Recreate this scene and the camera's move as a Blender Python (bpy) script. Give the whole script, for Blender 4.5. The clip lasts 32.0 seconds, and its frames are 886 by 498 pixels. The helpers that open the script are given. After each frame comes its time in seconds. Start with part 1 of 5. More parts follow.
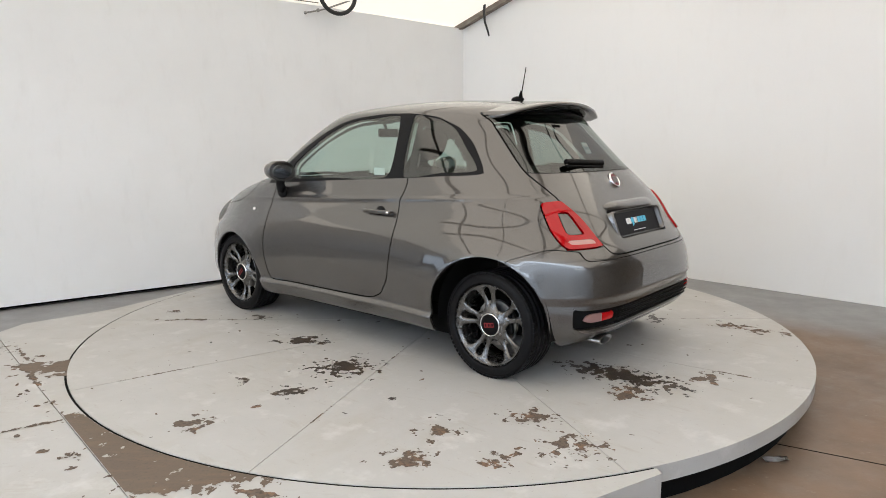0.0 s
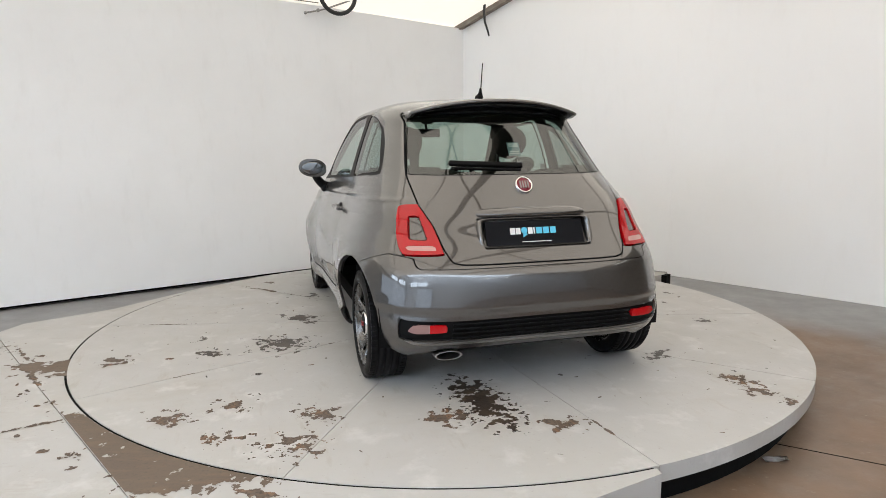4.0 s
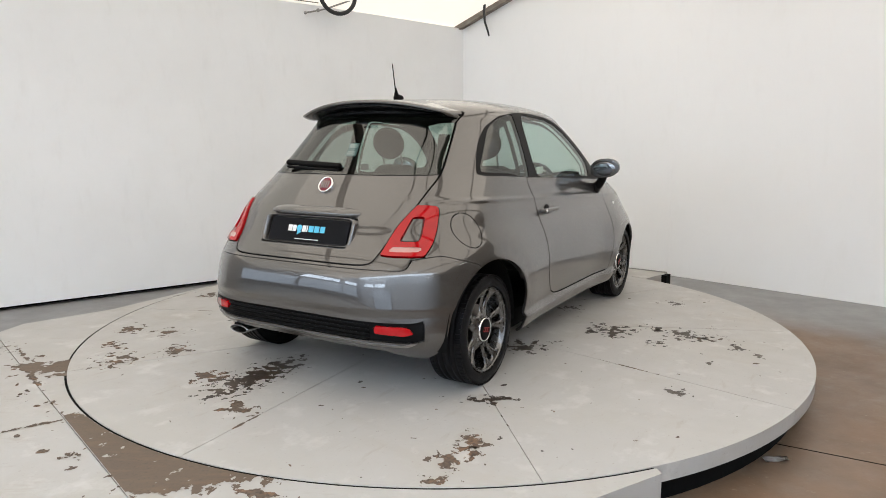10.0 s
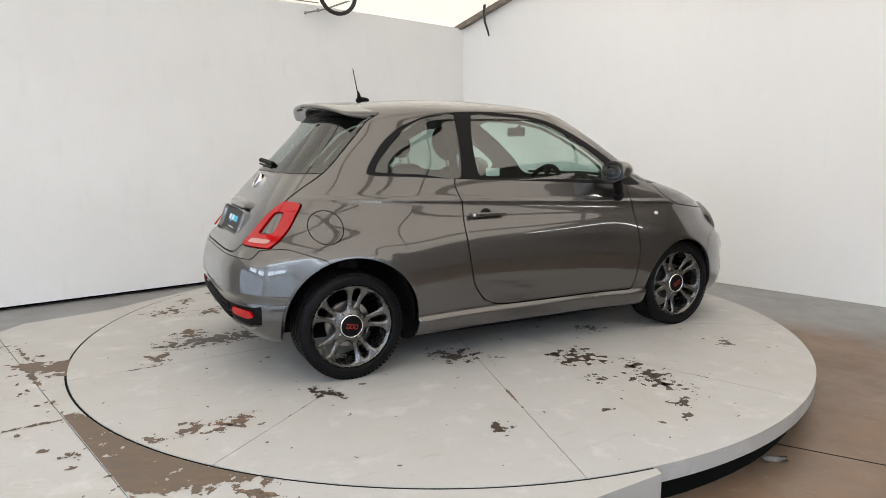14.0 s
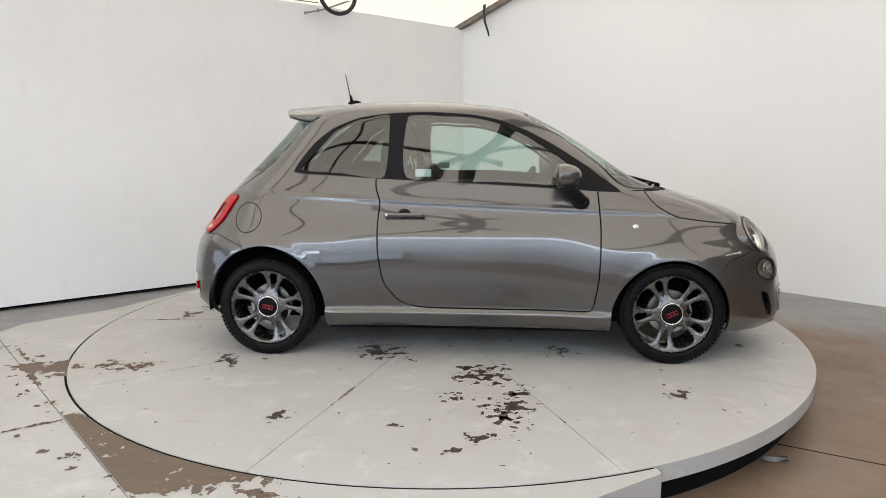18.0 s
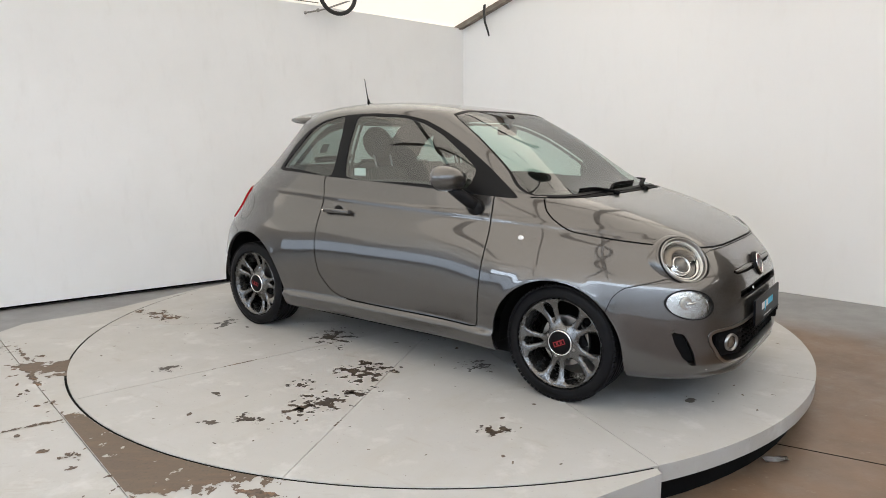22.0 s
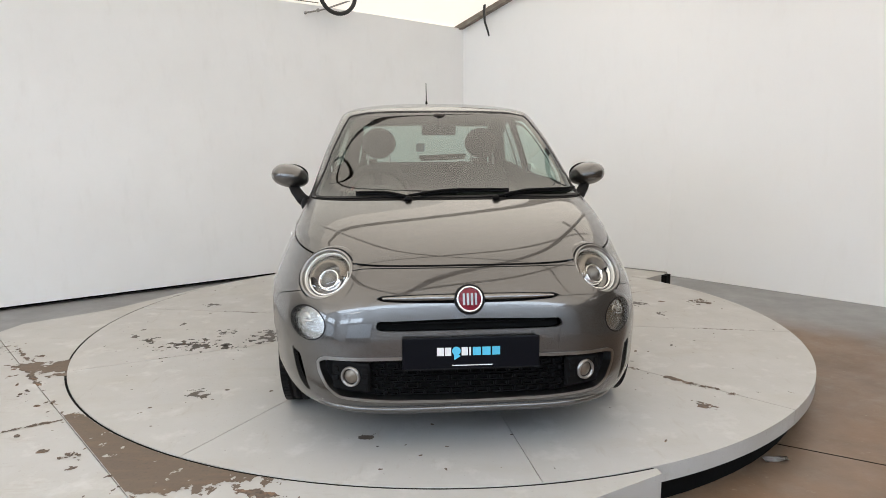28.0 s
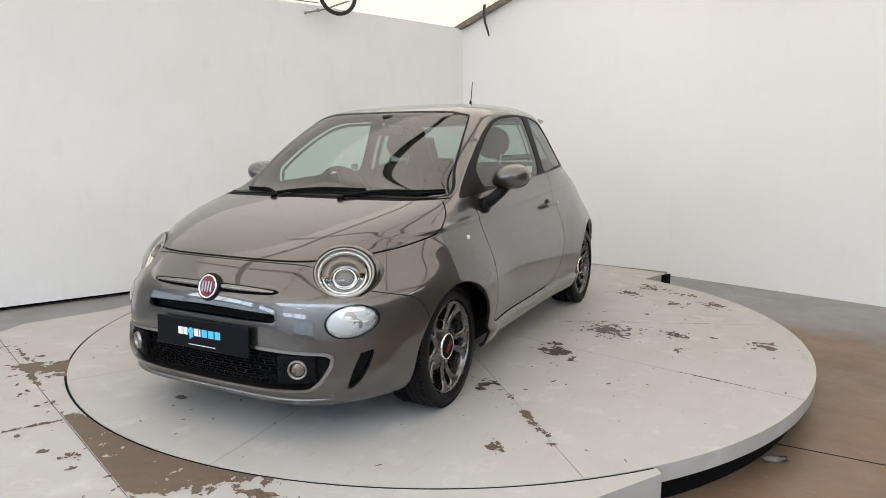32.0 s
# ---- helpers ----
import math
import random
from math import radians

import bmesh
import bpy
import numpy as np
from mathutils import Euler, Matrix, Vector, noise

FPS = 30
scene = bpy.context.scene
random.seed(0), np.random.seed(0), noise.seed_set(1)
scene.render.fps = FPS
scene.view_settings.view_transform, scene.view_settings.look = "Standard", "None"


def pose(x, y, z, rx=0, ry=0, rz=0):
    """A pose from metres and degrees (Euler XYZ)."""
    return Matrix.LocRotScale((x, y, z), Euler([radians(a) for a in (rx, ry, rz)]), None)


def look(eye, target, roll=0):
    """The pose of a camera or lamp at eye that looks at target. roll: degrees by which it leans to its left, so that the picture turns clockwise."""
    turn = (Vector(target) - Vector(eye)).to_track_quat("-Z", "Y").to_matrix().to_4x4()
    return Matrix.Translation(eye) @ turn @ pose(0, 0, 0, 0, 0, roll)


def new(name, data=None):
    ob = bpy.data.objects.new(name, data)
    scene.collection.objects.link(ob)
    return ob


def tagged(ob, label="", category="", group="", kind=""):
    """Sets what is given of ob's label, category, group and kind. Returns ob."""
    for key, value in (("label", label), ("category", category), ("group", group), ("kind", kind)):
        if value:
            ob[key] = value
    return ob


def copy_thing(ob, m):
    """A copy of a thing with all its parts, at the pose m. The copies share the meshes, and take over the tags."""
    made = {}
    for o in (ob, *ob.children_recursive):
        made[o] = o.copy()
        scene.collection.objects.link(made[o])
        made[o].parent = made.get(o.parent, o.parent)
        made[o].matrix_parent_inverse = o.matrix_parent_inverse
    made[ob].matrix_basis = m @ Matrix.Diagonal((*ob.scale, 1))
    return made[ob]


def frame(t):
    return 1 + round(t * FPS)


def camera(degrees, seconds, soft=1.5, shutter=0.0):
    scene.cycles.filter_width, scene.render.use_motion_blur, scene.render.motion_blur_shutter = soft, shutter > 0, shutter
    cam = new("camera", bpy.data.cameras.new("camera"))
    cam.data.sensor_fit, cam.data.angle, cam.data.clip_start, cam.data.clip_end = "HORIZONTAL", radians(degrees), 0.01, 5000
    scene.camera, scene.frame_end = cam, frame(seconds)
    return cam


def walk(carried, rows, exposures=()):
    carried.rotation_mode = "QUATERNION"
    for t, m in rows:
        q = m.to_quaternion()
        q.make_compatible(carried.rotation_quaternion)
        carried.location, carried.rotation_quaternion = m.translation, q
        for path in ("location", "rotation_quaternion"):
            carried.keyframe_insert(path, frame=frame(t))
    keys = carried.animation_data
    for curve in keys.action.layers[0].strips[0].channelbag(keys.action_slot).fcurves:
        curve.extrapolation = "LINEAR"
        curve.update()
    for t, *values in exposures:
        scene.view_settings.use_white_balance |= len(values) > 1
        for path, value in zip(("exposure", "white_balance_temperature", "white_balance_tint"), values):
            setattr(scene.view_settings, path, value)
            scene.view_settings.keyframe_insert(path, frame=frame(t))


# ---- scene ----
# Camera on a fixed stand beside the turntable.
cam = camera(67.78, 32.0, soft=0.85)
EYE = Vector((0.0, -4.505, 1.218))
AIM = EYE + Vector((math.sin(radians(0.134)) * math.cos(radians(9.05)), math.cos(radians(0.134)) * math.cos(radians(9.05)), -math.sin(radians(9.05))))
walk(cam, [(0.0, look(EYE, AIM, -0.246)), (32.0, look(EYE, AIM, -0.246))], [(0.0, 0.32, 6200, 10), (32.0, 0.32, 6200, 10)])

# The hall is closed; what little comes from outside is dim and neutral.
world = bpy.data.worlds.new("world")
world.use_nodes = True
world.node_tree.nodes["Background"].inputs[0].default_value = (0.5, 0.55, 0.6, 1)
world.node_tree.nodes["Background"].inputs[1].default_value = 0.3
scene.world = world


# ---- materials ----
def material(name, color, rough=0.5, metal=0.0, **more):
    m = bpy.data.materials.new(name)
    m.use_nodes = True
    b = m.node_tree.nodes["Principled BSDF"]
    b.inputs["Base Color"].default_value = (*color, 1)
    b.inputs["Roughness"].default_value = rough
    b.inputs["Metallic"].default_value = metal
    for key, value in more.items():
        b.inputs[key.replace("_", " ")].default_value = value
    return m


def grain(m, layers, rough=None, bump=None):
    """Lays noise over a material's colour. layers: (scale, stretch, low, high, colour, strength): where the noise rises from low to
    high the colour comes in. rough: (scale, from, to). bump: (scale, height in metres)."""
    nt = m.node_tree
    b = nt.nodes["Principled BSDF"]
    place = nt.nodes.new("ShaderNodeTexCoord")
    last = None
    base = tuple(b.inputs["Base Color"].default_value)

    def noise_at(scale, stretch=(1, 1, 1), detail=6):
        mp, nz = nt.nodes.new("ShaderNodeMapping"), nt.nodes.new("ShaderNodeTexNoise")
        mp.inputs["Scale"].default_value = stretch
        nz.inputs["Scale"].default_value = scale
        nz.inputs["Detail"].default_value = detail
        nz.inputs["Roughness"].default_value = 0.62
        nt.links.new(place.outputs["Object"], mp.inputs["Vector"])
        nt.links.new(mp.outputs["Vector"], nz.inputs["Vector"])
        return nz.outputs["Fac"]

    for scale, stretch, low, high, color, strength in layers:
        rng, mix = nt.nodes.new("ShaderNodeMapRange"), nt.nodes.new("ShaderNodeMix")
        mix.data_type = "RGBA"
        rng.inputs["From Min"].default_value, rng.inputs["From Max"].default_value = low, high
        rng.inputs["To Max"].default_value = strength
        nt.links.new(noise_at(scale, stretch), rng.inputs["Value"])
        nt.links.new(rng.outputs["Result"], mix.inputs["Factor"])
        mix.inputs["A"].default_value = base
        if last:
            nt.links.new(last, mix.inputs["A"])
        mix.inputs["B"].default_value = (*color, 1)
        last = mix.outputs["Result"]
    if last:
        nt.links.new(last, b.inputs["Base Color"])
    if rough:
        rng = nt.nodes.new("ShaderNodeMapRange")
        rng.inputs["From Min"].default_value, rng.inputs["From Max"].default_value = 0.3, 0.7
        rng.inputs["To Min"].default_value, rng.inputs["To Max"].default_value = rough[1], rough[2]
        nt.links.new(noise_at(rough[0]), rng.inputs["Value"])
        nt.links.new(rng.outputs["Result"], b.inputs["Roughness"])
    if bump:
        bp = nt.nodes.new("ShaderNodeBump")
        bp.inputs["Distance"].default_value = bump[1]
        nt.links.new(noise_at(bump[0], detail=4), bp.inputs["Height"])
        nt.links.new(bp.outputs["Normal"], b.inputs["Normal"])
    return m


ONE = (1, 1, 1)
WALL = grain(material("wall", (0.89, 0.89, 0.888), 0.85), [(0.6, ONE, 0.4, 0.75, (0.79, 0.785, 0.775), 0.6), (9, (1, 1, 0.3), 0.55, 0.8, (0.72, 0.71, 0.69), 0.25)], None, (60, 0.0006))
# copy of WALL with the stronger light on the north panels in its colour
WALL_LIT = grain(material("wall_lit", (0.915, 0.915, 0.91), 0.85), [(0.6, ONE, 0.4, 0.75, (0.88, 0.877, 0.87), 0.6), (9, (1, 1, 0.3), 0.55, 0.8, (0.80, 0.79, 0.77), 0.2)], None, (60, 0.0006))
DECK = grain(material("deck", (0.415, 0.405, 0.388), 0.6),
             [(1.1, ONE, 0.42, 0.7, (0.41, 0.395, 0.36), 0.7), (14, (0.25, 1, 1), 0.6, 0.72, (0.33, 0.29, 0.24), 0.42), (55, ONE, 0.63, 0.74, (0.20, 0.16, 0.13), 0.45), (2.6, (1, 0.4, 1), 0.55, 0.72, (0.36, 0.325, 0.27), 0.45), (5, ONE, 0.56, 0.7, (0.53, 0.52, 0.50), 0.6)],
             (4, 0.42, 0.68), (40, 0.0007))
FLOOR = grain(material("floor", (0.175, 0.110, 0.066), 0.4),
              [(0.35, ONE, 0.50, 0.72, (0.175, 0.150, 0.125), 0.7), (1.6, ONE, 0.45, 0.75, (0.095, 0.068, 0.047), 0.7), (7, ONE, 0.55, 0.75, (0.21, 0.18, 0.15), 0.45), (0.9, (1, 0.5, 1), 0.54, 0.66, (0.075, 0.052, 0.036), 0.55), (24, ONE, 0.64, 0.72, (0.34, 0.30, 0.26), 0.4), (45, ONE, 0.6, 0.75, (0.07, 0.055, 0.045), 0.4)],
              (2.5, 0.30, 0.55), (30, 0.0008))


def grey_border(m):
    """Greyer concrete along the wall panels, with an uneven edge."""
    nt = m.node_tree
    b = nt.nodes["Principled BSDF"]
    place, nz, mix = nt.nodes.new("ShaderNodeTexCoord"), nt.nodes.new("ShaderNodeTexNoise"), nt.nodes.new("ShaderNodeMix")
    mix.data_type = "RGBA"
    nz.inputs["Scale"].default_value = 1.3
    nz.inputs["Detail"].default_value = 7
    nt.links.new(place.outputs["Object"], nz.inputs["Vector"])
    shares = []
    for direction, reach in (((0.719, 0.695, 0), 2.55), ((-0.603, 0.798, 0), 1.75)):
        dot, add, rng = nt.nodes.new("ShaderNodeVectorMath"), nt.nodes.new("ShaderNodeMath"), nt.nodes.new("ShaderNodeMapRange")
        dot.operation = "DOT_PRODUCT"
        dot.inputs[1].default_value = direction
        nt.links.new(place.outputs["Object"], dot.inputs[0])
        add.operation = "ADD"
        nt.links.new(dot.outputs["Value"], add.inputs[0])
        nt.links.new(nz.outputs["Fac"], add.inputs[1])
        rng.interpolation_type = "SMOOTHSTEP"
        rng.inputs["From Min"].default_value, rng.inputs["From Max"].default_value = reach, reach + 0.75
        nt.links.new(add.outputs[0], rng.inputs["Value"])
        shares.append(rng.outputs["Result"])
    both = nt.nodes.new("ShaderNodeMath")
    both.operation = "MAXIMUM"
    nt.links.new(shares[0], both.inputs[0])
    nt.links.new(shares[1], both.inputs[1])
    nt.links.new(both.outputs[0], mix.inputs["Factor"])
    nt.links.new(b.inputs["Base Color"].links[0].from_socket, mix.inputs["A"])
    mix.inputs["B"].default_value = (0.225, 0.222, 0.218, 1)
    nt.links.new(mix.outputs["Result"], b.inputs["Base Color"])


grey_border(FLOOR)
PAINT = grain(material("paint", (0.070, 0.066, 0.0630), 0.27, 0.75, Coat_Weight=1.0, Coat_Roughness=0.012, Coat_IOR=1.75), [(900, ONE, 0.45, 0.75, (0.135, 0.132, 0.130), 0.6)], (400, 0.24, 0.34))
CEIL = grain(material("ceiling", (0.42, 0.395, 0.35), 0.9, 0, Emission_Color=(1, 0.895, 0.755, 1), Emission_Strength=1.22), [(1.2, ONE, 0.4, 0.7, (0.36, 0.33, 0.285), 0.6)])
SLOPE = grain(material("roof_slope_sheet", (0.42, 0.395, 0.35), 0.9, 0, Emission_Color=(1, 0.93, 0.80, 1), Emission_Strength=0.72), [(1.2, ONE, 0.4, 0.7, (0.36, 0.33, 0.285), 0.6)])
TRIM = material("black_trim", (0.008, 0.008, 0.009), 0.5, 0, Specular_IOR_Level=0.15)
# matt black of panel gaps, and of pieces standing in for shade
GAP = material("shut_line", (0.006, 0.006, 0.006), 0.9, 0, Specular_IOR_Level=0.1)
PLASTIC = grain(material("black_plastic", (0.005, 0.005, 0.0055), 0.6, 0, Specular_IOR_Level=0.09), [(60, ONE, 0.5, 0.8, (0.009, 0.009, 0.010), 0.6)], None, (500, 0.0003))
CHROME = material("chrome", (0.80, 0.80, 0.81), 0.10, 1.0)
BOWL = material("lamp_bowl", (0.24, 0.235, 0.23), 0.22, 0.9)
MIRROR = material("mirror_glass", (0.22, 0.225, 0.23), 0.03, 1.0)
SATIN = material("satin_silver", (0.30, 0.295, 0.29), 0.3, 1.0)
ALLOY = grain(material("alloy", (0.155, 0.153, 0.152), 0.24, 0.9), [(30, ONE, 0.45, 0.75, (0.135, 0.133, 0.131), 0.25)], (40, 0.22, 0.30))
RUBBER = grain(material("rubber", (0.006, 0.006, 0.007), 0.5, 0, Specular_IOR_Level=0.12), [(25, ONE, 0.5, 0.75, (0.014, 0.013, 0.012), 0.7)], (12, 0.38, 0.6), (150, 0.0006))
STEEL = grain(material("steel", (0.33, 0.32, 0.31), 0.35, 1.0), [(20, ONE, 0.5, 0.8, (0.2, 0.16, 0.13), 0.5)])
RED = material("red_lens", (0.38, 0.002, 0.005), 0.06, 0, Specular_IOR_Level=0.5)
REDPAINT = material("badge_red", (0.19, 0.010, 0.025), 0.3)
WHITE = material("white_print", (0.8, 0.8, 0.8), 0.5)
BLUE = material("blue_print", (0.10, 0.52, 0.75), 0.5)
CABIN = grain(material("cabin_lining", (0.030, 0.026, 0.022), 0.85), [(25, ONE, 0.45, 0.75, (0.02, 0.018, 0.015), 0.7)])
SEAT = grain(material("seat_cloth", (0.038, 0.032, 0.027), 0.9), [(80, ONE, 0.45, 0.7, (0.022, 0.019, 0.016), 0.7)], None, (200, 0.001))
PLATE = material("plate_black", (0.004, 0.0045, 0.007), 0.35, 0, Specular_IOR_Level=0.1)
REVERSE = material("reverse_lens", (0.50, 0.27, 0.24), 0.15)
FOGLENS = material("fog_lens", (0.26, 0.15, 0.14), 0.12)
CARD = material("sticker_card", (0.34, 0.42, 0.44), 0.5)
GLOSS = material("gloss_black", (0.008, 0.008, 0.010), 0.10, 0, Specular_IOR_Level=0.45)
REDMARK = material("red_mark", (0.28, 0.012, 0.016), 0.4)
NOSEBAR = material("nose_bar", (0.24, 0.235, 0.23), 0.25, 1.0)
FACETS = grain(material("lamp_facets", (0.58, 0.57, 0.55), 0.14, 0.95), [], None, (48, 0.0035))
SMOKE = material("smoked_lens", (0.20, 0.17, 0.14), 0.15, 0.5)
HALO = material("light_ring", (0.78, 0.77, 0.74), 0.15, 0.6)
LAMPGLASS = material("projector_glass", (0.16, 0.15, 0.14), 0.05, 0.4)
LAMPCORE = material("lamp_core", (0.50, 0.48, 0.44), 0.12, 0.5)
BEAM = grain(material("dark_beam", (0.075, 0.062, 0.050), 0.7), [(8, (0.1, 1, 1), 0.4, 0.7, (0.03, 0.025, 0.02), 0.8)])
BOARD = grain(material("weathered_board", (0.26, 0.225, 0.19), 0.8), [(10, (0.15, 1, 1), 0.4, 0.65, (0.13, 0.105, 0.085), 0.8)], None, (40, 0.002))
DAYLIGHT = material("daylit_pane", (0.1, 0.1, 0.1), 0.3, 0, Emission_Color=(0.77, 0.88, 1.0, 1), Emission_Strength=6.0)
HALL_FILL = material("hall_fill_glow", (0.7, 0.72, 0.74), 0.9, 0, Emission_Color=(0.78, 0.89, 1.0, 1), Emission_Strength=4.6)
REDDARK = material("dark_red_edge", (0.10, 0.004, 0.005), 0.2)
# bluish glow of the panels added to the hall walls
PANEL_GLOW = material("added_panel_glow", (0.1, 0.1, 0.1), 0.5, 0, Emission_Color=(0.74, 0.86, 1.0, 1), Emission_Strength=1.3)
WORN = grain(material("worn_wood", (0.118, 0.086, 0.062), 0.7), [(3, ONE, 0.42, 0.65, (0.105, 0.078, 0.060), 0.85), (14, (0.4, 1, 1), 0.5, 0.66, (0.25, 0.13, 0.065), 0.7), (60, ONE, 0.48, 0.62, (0.045, 0.034, 0.028), 0.75)], None, (60, 0.001))
BAREWOOD = grain(material("bare_wood", (0.125, 0.092, 0.066), 0.7), [(3, ONE, 0.42, 0.65, (0.110, 0.080, 0.060), 0.85), (22, (0.3, 1, 1), 0.5, 0.7, (0.19, 0.125, 0.078), 0.5), (70, ONE, 0.55, 0.7, (0.07, 0.055, 0.045), 0.6)], None, (60, 0.001))
OILY = grain(material("oily_wood", (0.040, 0.030, 0.024), 0.45), [(6, ONE, 0.45, 0.7, (0.10, 0.07, 0.045), 0.7), (40, ONE, 0.55, 0.75, (0.02, 0.016, 0.013), 0.8)], None, (60, 0.001))
TUBE = material("fluorescent_tube", (0.8, 0.8, 0.8), 0.5, 0, Emission_Color=(1, 0.97, 0.9, 1), Emission_Strength=12)
HOSE = material("hose_rubber", (0.02, 0.02, 0.02), 0.5)


def pane(name, tint, head_on=0.07):
    """A thin pane: tinted see-through glass whose mirror gloss grows towards the grazing view."""
    m = bpy.data.materials.new(name)
    m.use_nodes = True
    nt = m.node_tree
    nt.nodes.remove(nt.nodes["Principled BSDF"])
    out = nt.nodes["Material Output"]
    clear, shine, mix, edge = (nt.nodes.new("ShaderNode" + k) for k in ("BsdfTransparent", "BsdfGlossy", "MixShader", "LayerWeight"))
    power, scale = nt.nodes.new("ShaderNodeMath"), nt.nodes.new("ShaderNodeMapRange")
    clear.inputs[0].default_value = (*tint, 1)
    shine.inputs["Roughness"].default_value = 0.0
    edge.inputs[0].default_value = 0.5
    power.operation = "POWER"
    power.inputs[1].default_value = 5.0
    scale.inputs["To Min"].default_value = head_on
    nt.links.new(edge.outputs["Facing"], power.inputs[0])
    nt.links.new(power.outputs[0], scale.inputs["Value"])
    nt.links.new(scale.outputs["Result"], mix.inputs[0])
    nt.links.new(clear.outputs[0], mix.inputs[1])
    nt.links.new(shine.outputs[0], mix.inputs[2])
    nt.links.new(mix.outputs[0], out.inputs[0])
    return m


GLASS = pane("window_glass", (0.72, 0.86, 0.81), 0.14)
GLASS_DARK = pane("rear_glass", (0.44, 0.53, 0.50), 0.11)
LENS = pane("lamp_lens", (0.95, 0.955, 0.95), 0.05)


# ---- the car's outer skin, as level outlines from sill to roof ----
# height, front end, rear end, half width, roundness of the front and of the rear
LEVELS = [
    (0.15, 2.947, -0.303, 0.699, 5.19, 5.10), (0.19, 2.996, -0.441, 0.760, 5.22, 5.32), (0.28, 3.021, -0.539, 0.797, 5.21, 6.04),
    (0.36, 3.012, -0.579, 0.818, 4.82, 5.41), (0.46, 3.012, -0.584, 0.841, 4.54, 4.59), (0.56, 2.999, -0.578, 0.846, 4.26, 4.21),
    (0.63, 2.974, -0.560, 0.841, 4.14, 4.37), (0.7, 2.920, -0.515, 0.823, 3.52, 4.44), (0.76, 2.861, -0.464, 0.800, 3.99, 4.25),
    (0.8, 2.784, -0.437, 0.779, 4.37, 4.28), (0.85, 2.673, -0.408, 0.762, 5.20, 4.61), (0.9, 2.526, -0.368, 0.748, 5.70, 5.06),
    (0.94, 2.381, -0.336, 0.733, 5.87, 4.52), (0.97, 2.255, -0.313, 0.725, 6.33, 4.30), (1, 2.164, -0.287, 0.716, 6.91, 4.10),
    (1.05, 2.076, -0.244, 0.699, 7.45, 3.68), (1.2, 1.857, -0.101, 0.654, 7.41, 3.52), (1.3, 1.694, -0.010, 0.616, 7.07, 3.27),
    (1.36, 1.582, 0.032, 0.595, 6.76, 3.08), (1.4, 1.504, 0.071, 0.576, 6.46, 2.66), (1.425, 1.412, 0.111, 0.545, 5.69, 2.54),
    (1.45, 1.264, 0.183, 0.488, 4.56, 2.17), (1.47, 1.108, 0.307, 0.400, 3.42, 1.89), (1.483, 0.972, 0.453, 0.267, 2.56, 1.80),
    (1.49, 0.748, 0.688, 0.017, 1.80, 1.80)]
AROUND = 440
ARCHES = ((0.005, 0.298, 0.352), (2.285, 0.268, 0.325))  # x, z and radius of the wheel arches


def levels(per=6):
    """The outlines, interpolated smoothly between the rows of LEVELS."""
    a = np.array(LEVELS)
    m = np.gradient(a, axis=0)
    out = []
    for i in range(len(a) - 1):
        for s in np.arange(per) / per:
            out.append((2 * s**3 - 3 * s * s + 1) * a[i] + (s**3 - 2 * s * s + s) * m[i] + (3 * s * s - 2 * s**3) * a[i + 1] + (s**3 - s * s) * m[i + 1])
    out.append(a[-1])
    out = np.array(out)
    soft = out.copy()
    for _ in range(per * per // 3):
        soft[1:-1] = (soft[:-2] + 2 * soft[1:-1] + soft[2:]) / 4
    # fair the flanks, nose and tail along the height, so that reflections run evenly over them
    z = soft[:, 0]
    even = np.linspace(z[0], z[-1], 681)
    step = even[1] - even[0]
    share = np.clip((z - 0.44) / 0.08, 0, 1) * np.clip((1.36 - z) / 0.08, 0, 1)
    for column, width in ((1, 0.020), (2, 0.026), (3, 0.028), (4, 0.060), (5, 0.060)):
        k = np.exp(-0.5 * (np.arange(-90, 91) * step / width) ** 2)
        row = np.convolve(np.pad(np.interp(even, z, soft[:, column]), 90, "edge"), k / k.sum(), "valid")
        soft[:, column] += share * (np.interp(z, even, row) - soft[:, column])
    return soft


